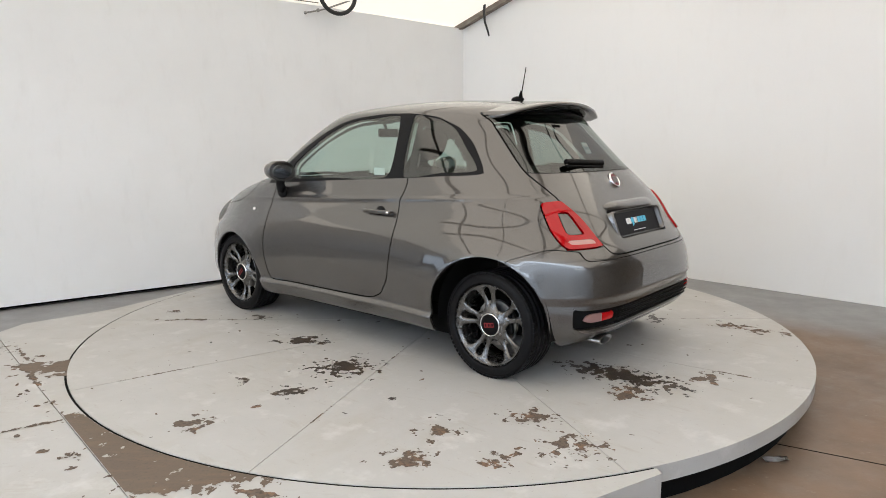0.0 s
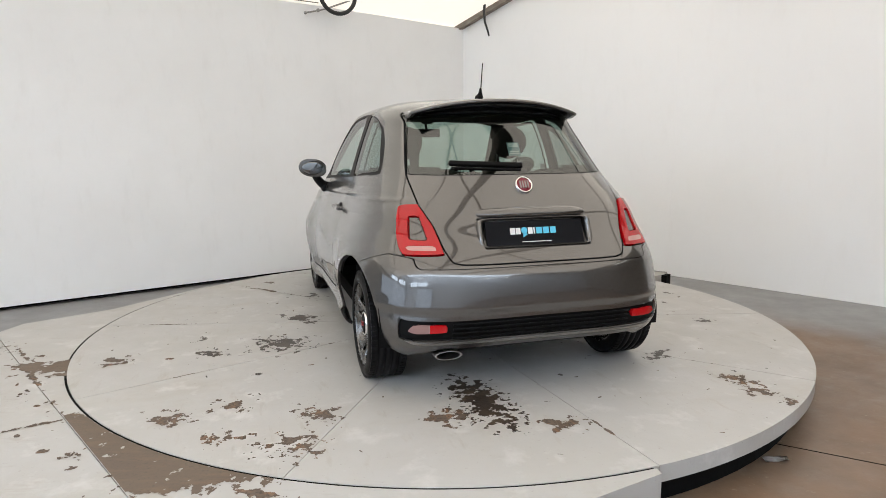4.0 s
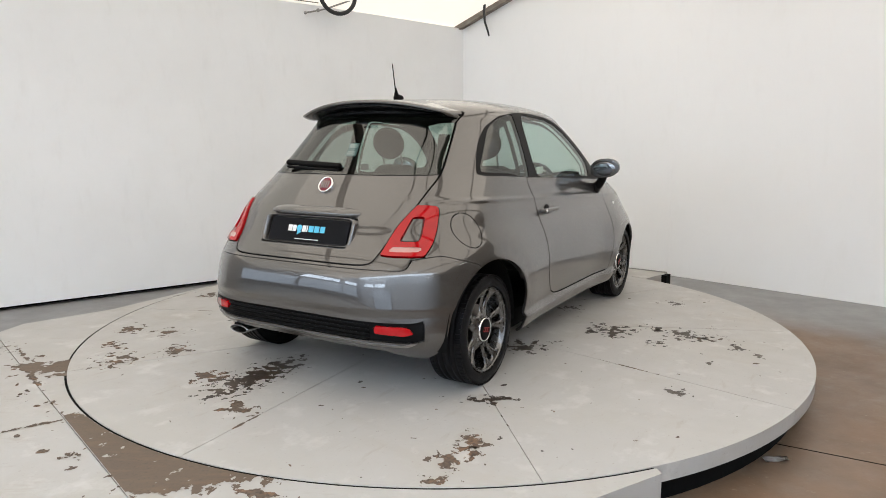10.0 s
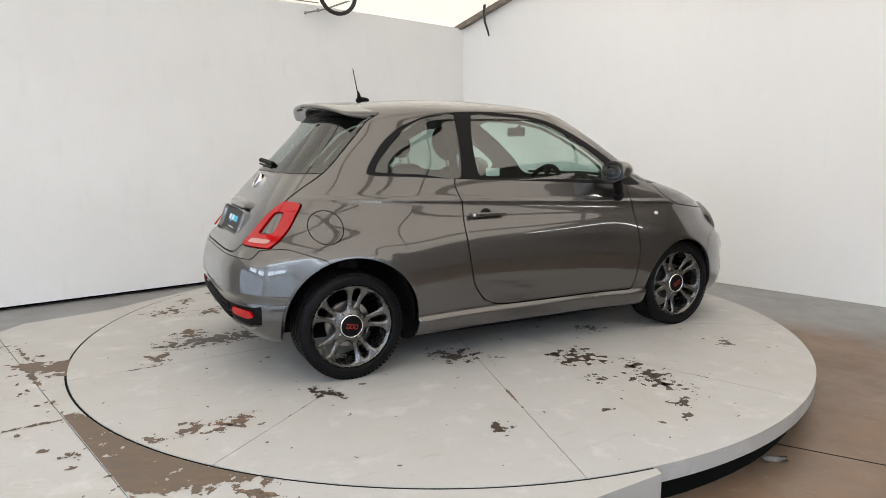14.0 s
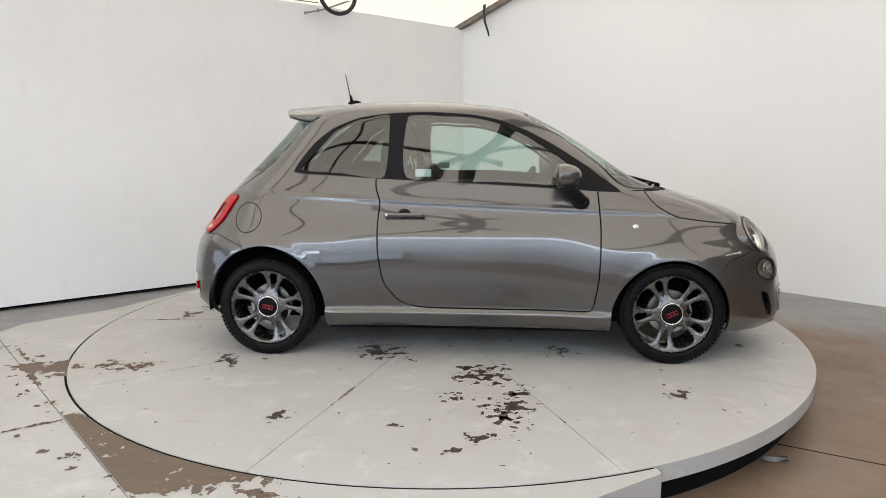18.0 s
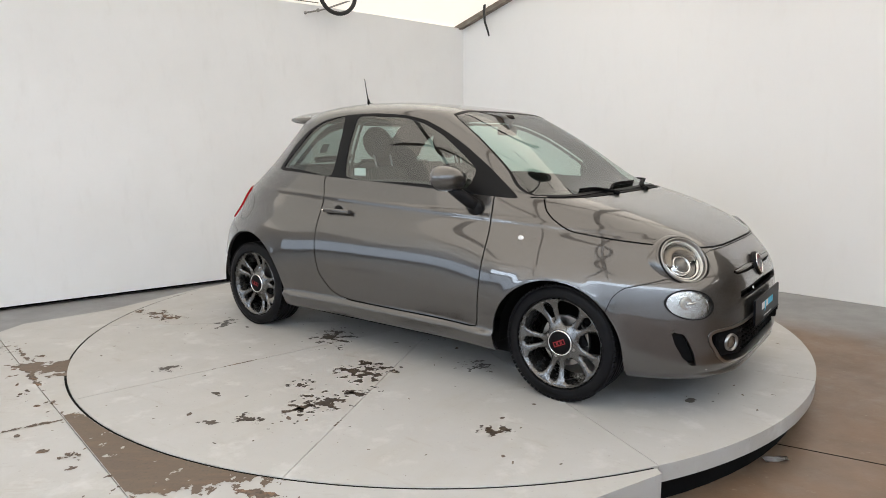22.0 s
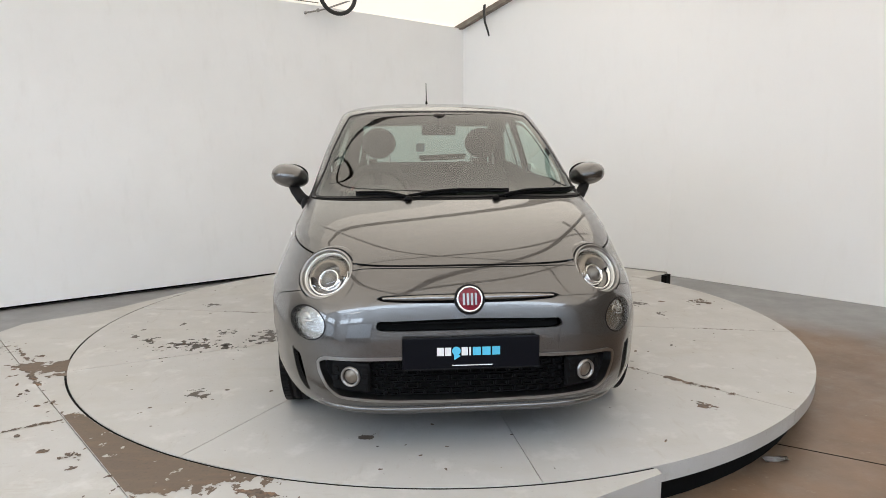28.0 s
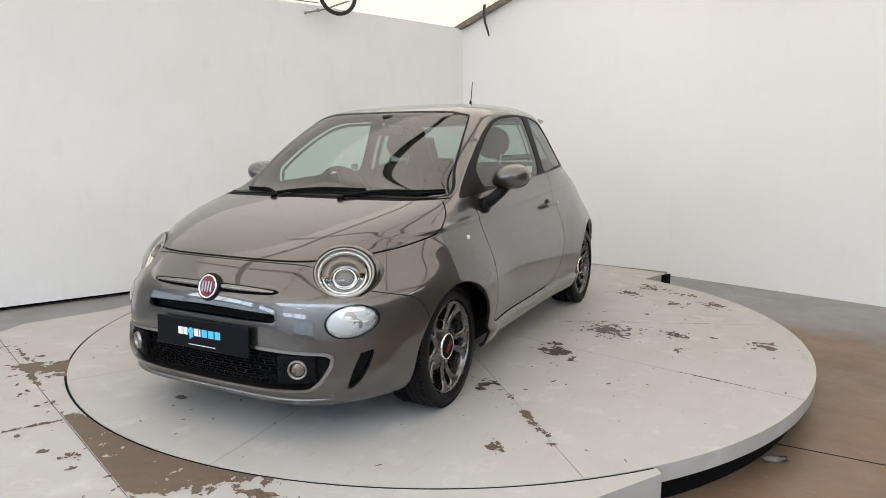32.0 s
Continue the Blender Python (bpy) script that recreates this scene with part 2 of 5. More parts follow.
def skin():
    """Points (levels x around x 3) of the skin."""
    al = np.linspace(0, 2 * np.pi, AROUND, endpoint=False)
    ca, sa = np.cos(al), np.sin(al)
    rows = []
    for z, xf, xr, w, nf, nr in levels():
        n = np.where(ca >= 0, nf, nr)
        r = 1 / (np.abs(ca) ** n + np.abs(sa) ** n) ** (1 / n)
        k = min(max((z - 1.0) / 0.45, 0), 1)
        xm = 1.0 * (1 - k) + k * (xf + xr) / 2
        x = np.where(ca >= 0, xm + (xf - xm) * r * ca, xm + (xm - xr) * r * ca)
        y = w * r * sa
        # swollen lips round the wheel arches
        for cx, cz, cr in ARCHES:
            d = np.hypot(x - cx, z - cz)
            side = np.clip((np.abs(r * sa) - 0.55) / 0.25, 0, 1)
            reach = np.where(d > cr, 0.24, 0.12)
            y = y + np.sign(y) * side * ((0.040 if cx > 1 else 0.025) * np.exp(-((d - cr) / reach) ** 2) + 0.006 * np.exp(-((d - cr) / 0.03) ** 2))
        # the pressed line along the flank, falling towards the nose
        y = y + np.sign(y) * np.clip((np.abs(r * sa) - 0.6) / 0.2, 0, 1) * 0.0045 * np.exp(-((z - 0.915 + 0.045 * (x - 0.5)) / 0.011) ** 2)
        # side skirts between the wheels, and the step across the rear bumper
        mid = np.clip((x - 0.25) / 0.15, 0, 1) * np.clip((2.05 - x) / 0.15, 0, 1)
        y = y + np.sign(y) * mid * 0.034 * np.clip((0.300 - z) / 0.022, 0, 1) * np.clip((z - 0.17) / 0.03, 0, 1)
        x = x + 0.014 * np.clip((-0.15 - x) / 0.2, 0, 1) * np.clip((0.455 - z) / 0.012, 0, 1)
        rows.append(np.stack([x, y, np.full_like(x, z)], 1))
    rows.append(np.tile([[0.72, 0.0, 1.4905]], (AROUND, 1)))
    return np.array(rows)


# ---- small builders ----
def part(name, bm, mat, parent=None, label="", smooth=False):
    me = bpy.data.meshes.new(name)
    bm.to_mesh(me)
    bm.free()
    for p in me.polygons:
        p.use_smooth = smooth
    if mat:
        me.materials.append(mat)
    ob = new(name, me)
    if parent:
        ob.parent = parent
    return tagged(ob, label)


def box(bm, x0, x1, y0, y1, z0, z1, m=None):
    v = [Vector((x, y, z)) for z in (z0, z1) for x, y in ((x0, y0), (x1, y0), (x1, y1), (x0, y1))]
    v = [bm.verts.new(m @ q if m else q) for q in v]
    for f in ((3, 2, 1, 0), (4, 5, 6, 7), (0, 1, 5, 4), (1, 2, 6, 5), (2, 3, 7, 6), (3, 0, 4, 7)):
        bm.faces.new([v[i] for i in f])
    return v


def bm_box(x0, x1, y0, y1, z0, z1, bevel=0.0, m=None, seg=2):
    bm = bmesh.new()
    box(bm, x0, x1, y0, y1, z0, z1, m)
    bmesh.ops.recalc_face_normals(bm, faces=bm.faces)
    if bevel:
        bmesh.ops.bevel(bm, geom=bm.edges[:], offset=bevel, segments=seg, affect="EDGES", profile=0.5)
    return bm


def revolve(profile, seg=64, arc=2 * math.pi, closed=True):
    """A bmesh turned about the y axis from a profile of (radius, y)."""
    bm = bmesh.new()
    n = seg if closed else seg + 1
    rows = [[bm.verts.new((r * math.cos(arc * i / seg), y, r * math.sin(arc * i / seg))) for r, y in profile] for i in range(n)]
    for i in range(seg):
        a, b = rows[i], rows[(i + 1) % n]
        for j in range(len(profile) - 1):
            bm.faces.new((a[j], a[j + 1], b[j + 1], b[j]))
    bmesh.ops.recalc_face_normals(bm, faces=bm.faces)
    return bm


def tube(points, radius, seg=10, taper=1.0):
    """A round bar along points."""
    bm = bmesh.new()
    p = [Vector(q) for q in points]
    rings = []
    for i, q in enumerate(p):
        d = (p[min(i + 1, len(p) - 1)] - p[max(i - 1, 0)]).normalized()
        u = d.orthogonal().normalized() if i == 0 else (rings_u - d * rings_u.dot(d)).normalized()
        rings_u = u
        w = d.cross(u)
        r = radius * (1 + (taper - 1) * i / (len(p) - 1))
        rings.append([bm.verts.new(q + (u * math.cos(2 * math.pi * k / seg) + w * math.sin(2 * math.pi * k / seg)) * r) for k in range(seg)])
    for a, b in zip(rings, rings[1:]):
        for k in range(seg):
            bm.faces.new((a[k], a[(k + 1) % seg], b[(k + 1) % seg], b[k]))
    bm.faces.new(rings[0][::-1])
    bm.faces.new(rings[-1])
    bmesh.ops.recalc_face_normals(bm, faces=bm.faces)
    return bm


# ---- cutting the skin into panels ----
def smooth_outline(points, per=6, tight=0.5):
    """A closed outline through the points, rounded between them."""
    p = np.array(points, float)
    out = []
    for i in range(len(p)):
        a, b, c, d = p[i - 1], p[i], p[(i + 1) % len(p)], p[(i + 2) % len(p)]
        m0, m1 = tight * (c - a) / 2, tight * (d - b) / 2
        for s in np.arange(per) / per:
            out.append((2 * s**3 - 3 * s * s + 1) * b + (s**3 - 2 * s * s + s) * m0 + (3 * s * s - 2 * s**3) * c + (s**3 - s * s) * m1)
    return np.array(out)


def mirrored(points):
    """The outline of the points and of their mirror images, for a shape across the car's middle. They run along one half."""
    return list(points) + [(-a, b) for a, b in reversed(points) if abs(a) > 1e-6]


def outline_field(points, axes, round_off=0.5, mirror=False):
    """A field over places: the distance from an outline drawn along two axes, below zero inside."""
    poly = smooth_outline(points, 6, round_off) if round_off else np.array(points, float)
    a, b = poly, np.roll(poly, -1, 0)

    def field(v):
        q = v[:, axes].copy()
        if mirror:
            q[:, 0] = np.abs(q[:, 0])
        full = np.full(len(q), 9.0)
        near = ((q > poly.min(0) - 0.06) & (q < poly.max(0) + 0.06)).all(1)
        q = q[near]
        best = np.full(len(q), 9.0)
        inside = np.zeros(len(q), bool)
        for s, e in zip(a, b):
            d = e - s
            k = np.clip(((q - s) @ d) / max(d @ d, 1e-12), 0, 1)
            best = np.minimum(best, np.hypot(*(q - s - k[:, None] * d).T))
            with np.errstate(divide="ignore", invalid="ignore"):
                cross = ((s[1] > q[:, 1]) != (e[1] > q[:, 1])) & (q[:, 0] < (e[0] - s[0]) * (q[:, 1] - s[1]) / (e[1] - s[1]) + s[0])
            inside ^= cross
        full[near] = np.where(inside, -best, best)
        return full
    return field


def ellipse_field(axes, c, ra, rb):
    def field(v):
        u, w = (np.abs(v[:, axes[0]]) if axes[0] == 1 else v[:, axes[0]]) - c[0], v[:, axes[1]] - c[1]
        r = np.hypot(u / ra, w / rb)
        return (r - 1) * min(ra, rb)
    return field


class Sheet:
    """A triangle mesh with normals, whose triangles carry the name of their panel."""

    def __init__(self, v, n, t, name="body"):
        self.v, self.n, self.t = v, n, t
        self.r = np.array([name] * len(t), dtype=object)

    def split(self, values, sel):
        eps = 1e-6
        f = values
        ft = f[self.t]
        hit = sel & (ft.min(1) < -eps) & (ft.max(1) > eps)
        if not hit.any():
            return
        nv, nn, made = [], [], {}
        base = len(self.v)

        def between(i, j):
            key = (min(i, j), max(i, j))
            if key not in made:
                k = f[i] / (f[i] - f[j])
                made[key] = base + len(nv)
                nv.append(self.v[i] * (1 - k) + self.v[j] * k)
                nn.append(self.n[i] * (1 - k) + self.n[j] * k)
            return made[key]

        tris, names = [], []
        for (a, b, c), name in zip(self.t[hit].tolist(), self.r[hit]):
            s = [0 if abs(f[i]) <= eps else (1 if f[i] > 0 else -1) for i in (a, b, c)]
            q = [a, b, c]
            if 0 in s:
                k = s.index(0)
                a, b, c = q[k], q[(k + 1) % 3], q[(k + 2) % 3]
                m = between(b, c)
                new_t = [(a, b, m), (a, m, c)]
            else:
                k = next(i for i in range(3) if s[i] != s[(i + 1) % 3] and s[i] != s[(i + 2) % 3])
                a, b, c = q[k], q[(k + 1) % 3], q[(k + 2) % 3]
                m, w = between(a, b), between(a, c)
                new_t = [(a, m, w), (m, b, c), (m, c, w)]
            tris += new_t
            names += [name] * len(new_t)
        self.v = np.concatenate([self.v, np.array(nv)])
        self.n = np.concatenate([self.n, np.array(nn)])
        self.t = np.concatenate([self.t[~hit], np.array(tris)])
        self.r = np.concatenate([self.r[~hit], np.array(names, dtype=object)])

    def centres(self):
        return self.v[self.t].mean(1)

    def carve(self, name, field, where, gap=0.0, among=("body",), gap_name="shut_line"):
        """Names the triangles inside the field; a gap of that half width round them gets gap_name."""
        def pick():
            return where(self.centres()) & np.isin(self.r, among)
        for level in ((-gap, gap) if gap else (0.0,)):
            sel = pick()
            used = np.unique(self.t[sel])
            f = np.full(len(self.v), 9.0)
            f[used] = field(self.v[used]) - level
            self.split(f, sel)
        sel = pick()
        f = np.full(len(self.t), 9.0)
        f[sel] = field(self.centres()[sel])
        self.r[sel & (f < -gap)] = name
        if gap:
            self.r[sel & (np.abs(f) <= gap)] = gap_name

    def piece(self, names, side=0, keep=None):
        sel = np.isin(self.r, names)
        if side or keep:
            c = self.centres()
            if side:
                sel &= c[:, 1] * side > 0
            if keep:
                sel &= keep(c)
        t = self.t[sel]
        used, inv = np.unique(t, return_inverse=True)
        return self.v[used], self.n[used], inv.reshape(-1, 3)


def sheet_part(name, piece, mat, parent, sink=0.0, flange=0.0, label="", bulge=None, thick=0.0):
    """A mesh from a piece of skin: sunk along its normals, with its edges turned inwards by flange, or backed at a depth."""
    v, n, t = piece
    if not len(t):
        return None
    n = n / np.linalg.norm(n, axis=1)[:, None]
    v = v - n * sink
    if bulge is not None:
        v = v + n * bulge(v)[:, None]
    verts, norms, faces = [*v], [*n], [tuple(x) for x in t.tolist()]
    depth = max(flange, thick)
    if depth:
        count = {}
        for a, b, c in t.tolist():
            for e in ((a, b), (b, c), (c, a)):
                k = (min(e), max(e))
                count[k] = None if k in count else e
        for e in count.values():
            if e is None:
                continue
            i, j = e
            d = np.cross(v[j] - v[i], n[i])
            d = d / max(np.linalg.norm(d), 1e-9)
            k = len(verts)
            verts += [v[i], v[j], v[j] - n[j] * depth, v[i] - n[i] * depth]
            norms += [d] * 4
            faces.append((k, k + 3, k + 2, k + 1))
    if thick:
        k = len(verts)
        verts += [*(v - n * thick)]
        norms += [*(-n)]
        faces += [(a + k, c + k, b + k) for a, b, c in t.tolist()]
    me = bpy.data.meshes.new(name)
    me.from_pydata([tuple(x) for x in verts], [], faces)
    me.polygons.foreach_set("use_smooth", [True] * len(me.polygons))
    me.normals_split_custom_set_from_vertices([tuple(x) for x in norms])
    me.materials.append(mat)
    ob = new(name, me)
    ob.parent = parent
    return tagged(ob, label)


def grid_sheet(pts, closed=True):
    """A Sheet from a grid of points."""
    n, m, _ = pts.shape
    if closed:
        du = np.roll(pts, -1, 1) - np.roll(pts, 1, 1)
    else:
        du = np.gradient(pts, axis=1)
    dv = np.gradient(pts, axis=0)
    nn = np.cross(du, dv)
    size = np.linalg.norm(nn, axis=2)
    nn = np.where(size[..., None] < 1e-9, (0.0, 0.0, 1.0), nn / np.maximum(size, 1e-12)[..., None])
    idx = np.arange(n * m).reshape(n, m)
    nxt = np.roll(idx, -1, 1)
    if not closed:
        idx, nxt = idx[:, :-1], idx[:, 1:]
    a, b, c, d = idx[:-1], nxt[:-1], nxt[1:], idx[1:]
    t = np.concatenate([np.stack([a, b, c], -1).reshape(-1, 3), np.stack([a, c, d], -1).reshape(-1, 3)])
    return Sheet(pts.reshape(-1, 3), nn.reshape(-1, 3), t)


# ---- the room ----
def wall(name, a, b, z0, z1, thick=0.12, label="plain white painted wall panel"):
    """A wall whose inner face runs from a to b (inner side on the right of a to b)."""
    d = Vector((b[0] - a[0], b[1] - a[1], 0))
    m = Matrix.Translation((a[0], a[1], 0)) @ Matrix.Rotation(math.atan2(d.y, d.x), 4, "Z")
    bm = bmesh.new()
    box(bm, 0, d.length, 0, thick, z0, z1, m)
    return tagged(part(name, bm, WALL), label, "wall", kind="structure")


FLOOR_Z = -0.2
bm = bmesh.new()
box(bm, -12, 12, -10, 9, FLOOR_Z - 0.2, FLOOR_Z)
tagged(part("floor", bm, FLOOR), "worn brown-grey concrete floor with a saw-cut joint", "floor", kind="structure")
# saw-cut joint in the concrete
bm = bmesh.new()
box(bm, 0, 6.0, -0.0035, 0.0035, FLOOR_Z, FLOOR_Z + 0.0015, pose(1.50, -1.50, 0, 0, 0, -30))
tagged(part("floor_joint", bm, GAP), "dark joint cut into the concrete", "joint", kind="structure")
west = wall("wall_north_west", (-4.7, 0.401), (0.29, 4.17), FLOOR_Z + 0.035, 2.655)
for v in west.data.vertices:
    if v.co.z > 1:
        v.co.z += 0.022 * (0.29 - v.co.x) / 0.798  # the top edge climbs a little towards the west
# these two panels take the lighter copy for the extra light on them
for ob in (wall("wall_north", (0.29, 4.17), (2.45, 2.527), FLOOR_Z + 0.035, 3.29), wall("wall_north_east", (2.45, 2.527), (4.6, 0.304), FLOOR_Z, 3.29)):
    ob.data.materials[0] = WALL_LIT
HALL = material("hall_wall", (0.72, 0.74, 0.77), 0.9)
HALL_EAST = material("hall_wall_brown", (0.22, 0.175, 0.13), 0.9)
HALL_WEST = material("hall_wall_dull", (0.40, 0.40, 0.40), 0.9)
for name, a, b in (("wall_east", (9.0, 6.0), (9.0, -9)), ("wall_south", (9.0, -9), (-9.0, -9)), ("wall_west", (-9.0, -9), (-9.0, 6.0)), ("wall_far_north", (-9.0, 6.0), (9.0, 6.0))):
    wall(name, a, b, FLOOR_Z, 5.0, 0.12, "dull brown brick-coloured hall wall" if name == "wall_east" else "dull grey hall wall").data.materials[0] = {"wall_east": HALL_EAST, "wall_south": HALL}.get(name, HALL_WEST)
# black strip behind the raised foot of the panels, standing in for the gap's shade
bm = bmesh.new()
box(bm, 0, 6.25, 0.10, 0.13, FLOOR_Z, FLOOR_Z + 0.06, pose(-4.7, 0.401, 0, 0, 0, 37.07))
tagged(part("skirting", bm, GAP), "black strip for the shade in the gap under the wall panels", "skirting", kind="structure")

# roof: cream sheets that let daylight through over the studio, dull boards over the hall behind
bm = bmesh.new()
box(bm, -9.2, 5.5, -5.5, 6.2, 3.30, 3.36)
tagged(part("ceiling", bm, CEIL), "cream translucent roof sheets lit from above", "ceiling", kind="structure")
# unseen roof boards without glow, placed to dim the east side
bm = bmesh.new()
box(bm, 6.5, 9.2, -9.2, -5.5, 5.0, 5.1)
box(bm, -9.2, 9.2, -5.5, -5.4, 3.36, 5.1)
box(bm, 5.5, 9.2, -5.4, 6.2, 3.30, 3.36)
tagged(part("ceiling_hall", bm, material("roof_board", (0.58, 0.54, 0.48), 0.9)), "unseen dull roof boards that keep the east side dim", "ceiling", kind="structure")
# the roof comes down to the eaves over the north-west wall
GABLE, EAVES = Vector((0.796, -0.605, 0)), Vector((-0.798, -0.603, 0))
foot = Vector((0.29, 4.17, 2.70)) - GABLE * 0.35 - Vector((0, 0, 0.127))
rise = GABLE * 0.94 + Vector((0, 0, 0.342))
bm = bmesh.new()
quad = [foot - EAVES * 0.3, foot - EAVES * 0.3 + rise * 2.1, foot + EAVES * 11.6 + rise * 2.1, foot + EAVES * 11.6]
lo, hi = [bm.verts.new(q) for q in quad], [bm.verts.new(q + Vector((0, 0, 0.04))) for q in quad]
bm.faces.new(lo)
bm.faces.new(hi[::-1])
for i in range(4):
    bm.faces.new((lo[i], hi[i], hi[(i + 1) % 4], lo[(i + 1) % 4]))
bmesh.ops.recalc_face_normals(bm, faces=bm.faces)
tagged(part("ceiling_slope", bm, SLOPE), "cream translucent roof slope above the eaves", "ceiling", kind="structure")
# unseen glowing sheet behind the camera, added to brighten the walls and the car
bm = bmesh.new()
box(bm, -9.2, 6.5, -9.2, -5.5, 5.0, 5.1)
tagged(part("hall_fill_sheet", bm, HALL_FILL), "unseen glowing sheet added over the hall to light the walls", "ceiling", kind="structure")
for k in (0, 2, 4, 6):
    bm = bmesh.new()
    box(bm, -4.2, 4.2, -0.018, 0.018, 3.22, 3.298, Matrix.Translation((-7.4 + 2.05 * k, -1.6, 0)) @ Matrix.Rotation(radians(-37.2), 4, "Z"))
    tagged(part("roof_rafter", bm, BEAM), "thin dark brown roof rafter", "rafter", "roof rafters")
for x, y, turn, half, width in ((-0.72, 0.54, 37.1, 5.0, 0.022), (0.80, -0.60, 37.1, 5.0, 0.022), (2.31, -1.75, 37.1, 5.0, 0.022), (3.82, -2.90, 37.1, 3.6, 0.022), (1.25, -0.60, 65.0, 4.0, 0.052)):
    bm = bmesh.new()
    box(bm, -half, half, -width, width, 3.12 if width < 0.05 else 3.06, 3.225, pose(x, y, 0, 0, 0, turn))
    tagged(part("roof_purlin" if width < 0.05 else "roof_beam", bm, BEAM), "dark brown roof purlin under the rafters" if width < 0.05 else "thick dark brown roof beam", "purlin" if width < 0.05 else "beam", "roof purlins" if width < 0.05 else "")
# raking board on the north wall, and a stub over the west panels
v = math.atan2(GABLE.y, GABLE.x)
bm = bmesh.new()
box(bm, -0.22, 2.0, -0.075, -0.002, 0.0, 0.10, Matrix.Translation((0.29, 4.17, 2.645)) @ Matrix.Rotation(v, 4, "Z") @ Matrix.Rotation(radians(-19.9), 4, "Y"))
bmesh.ops.bevel(bm, geom=bm.edges[:], offset=0.004, segments=1, affect="EDGES")
tagged(part("raking_board", bm, BOARD), "weathered grey-brown board raking up the wall", "board")
bm = bmesh.new()
box(bm, 0, 0.46, -0.05, 0.05, 2.715, 2.84, Matrix.Translation((-1.70, 2.66, 0)) @ Matrix.Rotation(math.atan2(2.38, 3.15), 4, "Z"))
bmesh.ops.bevel(bm, geom=bm.edges[:], offset=0.004, segments=1, affect="EDGES")
tagged(part("head_board", bm, BOARD), "weathered grey-brown wooden board on the wall top", "board")
# strip lights over the hall
for x, y, a in ((-3.4, -6.4, 12), (3.6, -6.2, 12), (5.6, -2.4, 70)):
    lamp = tagged(new("strip_light"), "white fluorescent strip light under the roof", "lamp", "strip lights")
    lamp.matrix_basis = pose(x, y, 2.95 if y < -5 else 3.0, 0, 0, a)
    part("housing", bm_box(-0.75, 0.75, -0.04, 0.04, 0.0, 0.05, 0.008), WHITE, lamp, "white metal housing")
    part("tube", tube([(-0.72, 0, -0.022), (0.72, 0, -0.022)], 0.014, 10), TUBE, lamp, "glowing tube", True)
    for dx in (-0.6, 0.6):
        part("hanger", tube([(dx, 0, 0.05), (dx, 0, 2.05 if y < -5 else 0.3)], 0.004, 6), STEEL, lamp)
# windows of the hall behind the camera
for k, (x, y, turn) in enumerate(((-6.6, -8.93, 0), (-4.3, -8.93, 0), (-8.93, -4.6, -90), (-8.93, -7.2, -90))):
    win = tagged(new("window_%d" % (k + 1)), "daylit factory window with thin glazing bars", "window", kind="structure")
    win.matrix_basis = pose(x, y, 2.55, 0, 0, turn)
    for i in range(3):
        bm = bmesh.new()
        box(bm, -1.0 + 0.67 * i, -0.37 + 0.67 * i, 0, 0.02, -0.4, 0.4)
        part("pane", bm, DAYLIGHT, win)
    bm = bmesh.new()
    for x0, x1, z0, z1 in ((-1.05, 1.03, 0.4, 0.46), (-1.05, 1.03, -0.46, -0.4), (-1.05, -1.0, -0.4, 0.4), (0.98, 1.03, -0.4, 0.4), (-0.37, -0.33, -0.4, 0.4), (0.30, 0.34, -0.4, 0.4)):
        box(bm, x0, x1, -0.01, 0.05, z0, z1)
    part("frame", bm, BEAM, win)

# unseen glowing panels added in the south and west walls for bluish reflections
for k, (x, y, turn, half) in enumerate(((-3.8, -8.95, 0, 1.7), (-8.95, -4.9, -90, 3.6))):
    glow_panel = tagged(new("door_%d" % (k + 1)), "wide bluish glowing panel added in the unseen hall wall", "door", kind="structure")
    glow_panel.matrix_basis = pose(x, y, 0, 0, 0, turn)
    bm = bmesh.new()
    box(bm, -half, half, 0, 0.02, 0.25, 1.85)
    part("glow_sheet", bm, PANEL_GLOW, glow_panel, "bright bluish glowing sheet")
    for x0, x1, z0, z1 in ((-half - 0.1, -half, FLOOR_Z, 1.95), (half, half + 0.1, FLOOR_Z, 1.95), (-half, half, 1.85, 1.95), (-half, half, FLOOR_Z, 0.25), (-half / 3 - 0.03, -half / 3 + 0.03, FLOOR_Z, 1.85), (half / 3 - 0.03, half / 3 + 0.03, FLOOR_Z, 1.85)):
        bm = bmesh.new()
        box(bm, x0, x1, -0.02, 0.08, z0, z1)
        part("frame", bm, BEAM, glow_panel)


# ---- turntable ----
wear = {}


def wear_patch(field, x0, x1, y0, y1, step, mat, parent, z):
    """A patch where the paint has gone: a thin sheet with a ragged outline and islands, kept until its kind is joined."""
    gx, gy = np.arange(x0, x1, step), np.arange(y0, y1, step)
    g = np.zeros((len(gy), len(gx), 3))
    g[..., 0], g[..., 1], g[..., 2] = gx, gy[:, None], z
    sh = grid_sheet(g, False)
    sh.n[:] = (0, 0, 1)
    sh.carve("worn", field, lambda c: c[:, 0] < 99)
    wear.setdefault((parent.name, mat.name), (mat, parent, []))[2].append(sh.piece(("worn",)))


def join_wear():
    """One part of worn spots for each surface and kind of wear."""
    for mat, parent, pieces in wear.values():
        v, n, t, k = [], [], [], 0
        for a, b, c in pieces:
            v.append(a), n.append(b), t.append(c + k)
            k += len(a)
        tagged(sheet_part("worn_paint", (np.concatenate(v), np.concatenate(n), np.concatenate(t)), mat, parent, label="spots where the paint has worn off"), kind="stuff")


def ragged(v, scale, seed):
    return np.array([noise.fractal(Vector((a * scale + seed, b * scale, seed * 0.37)), 0.7, 2.1, 5) for a, b, _ in v])


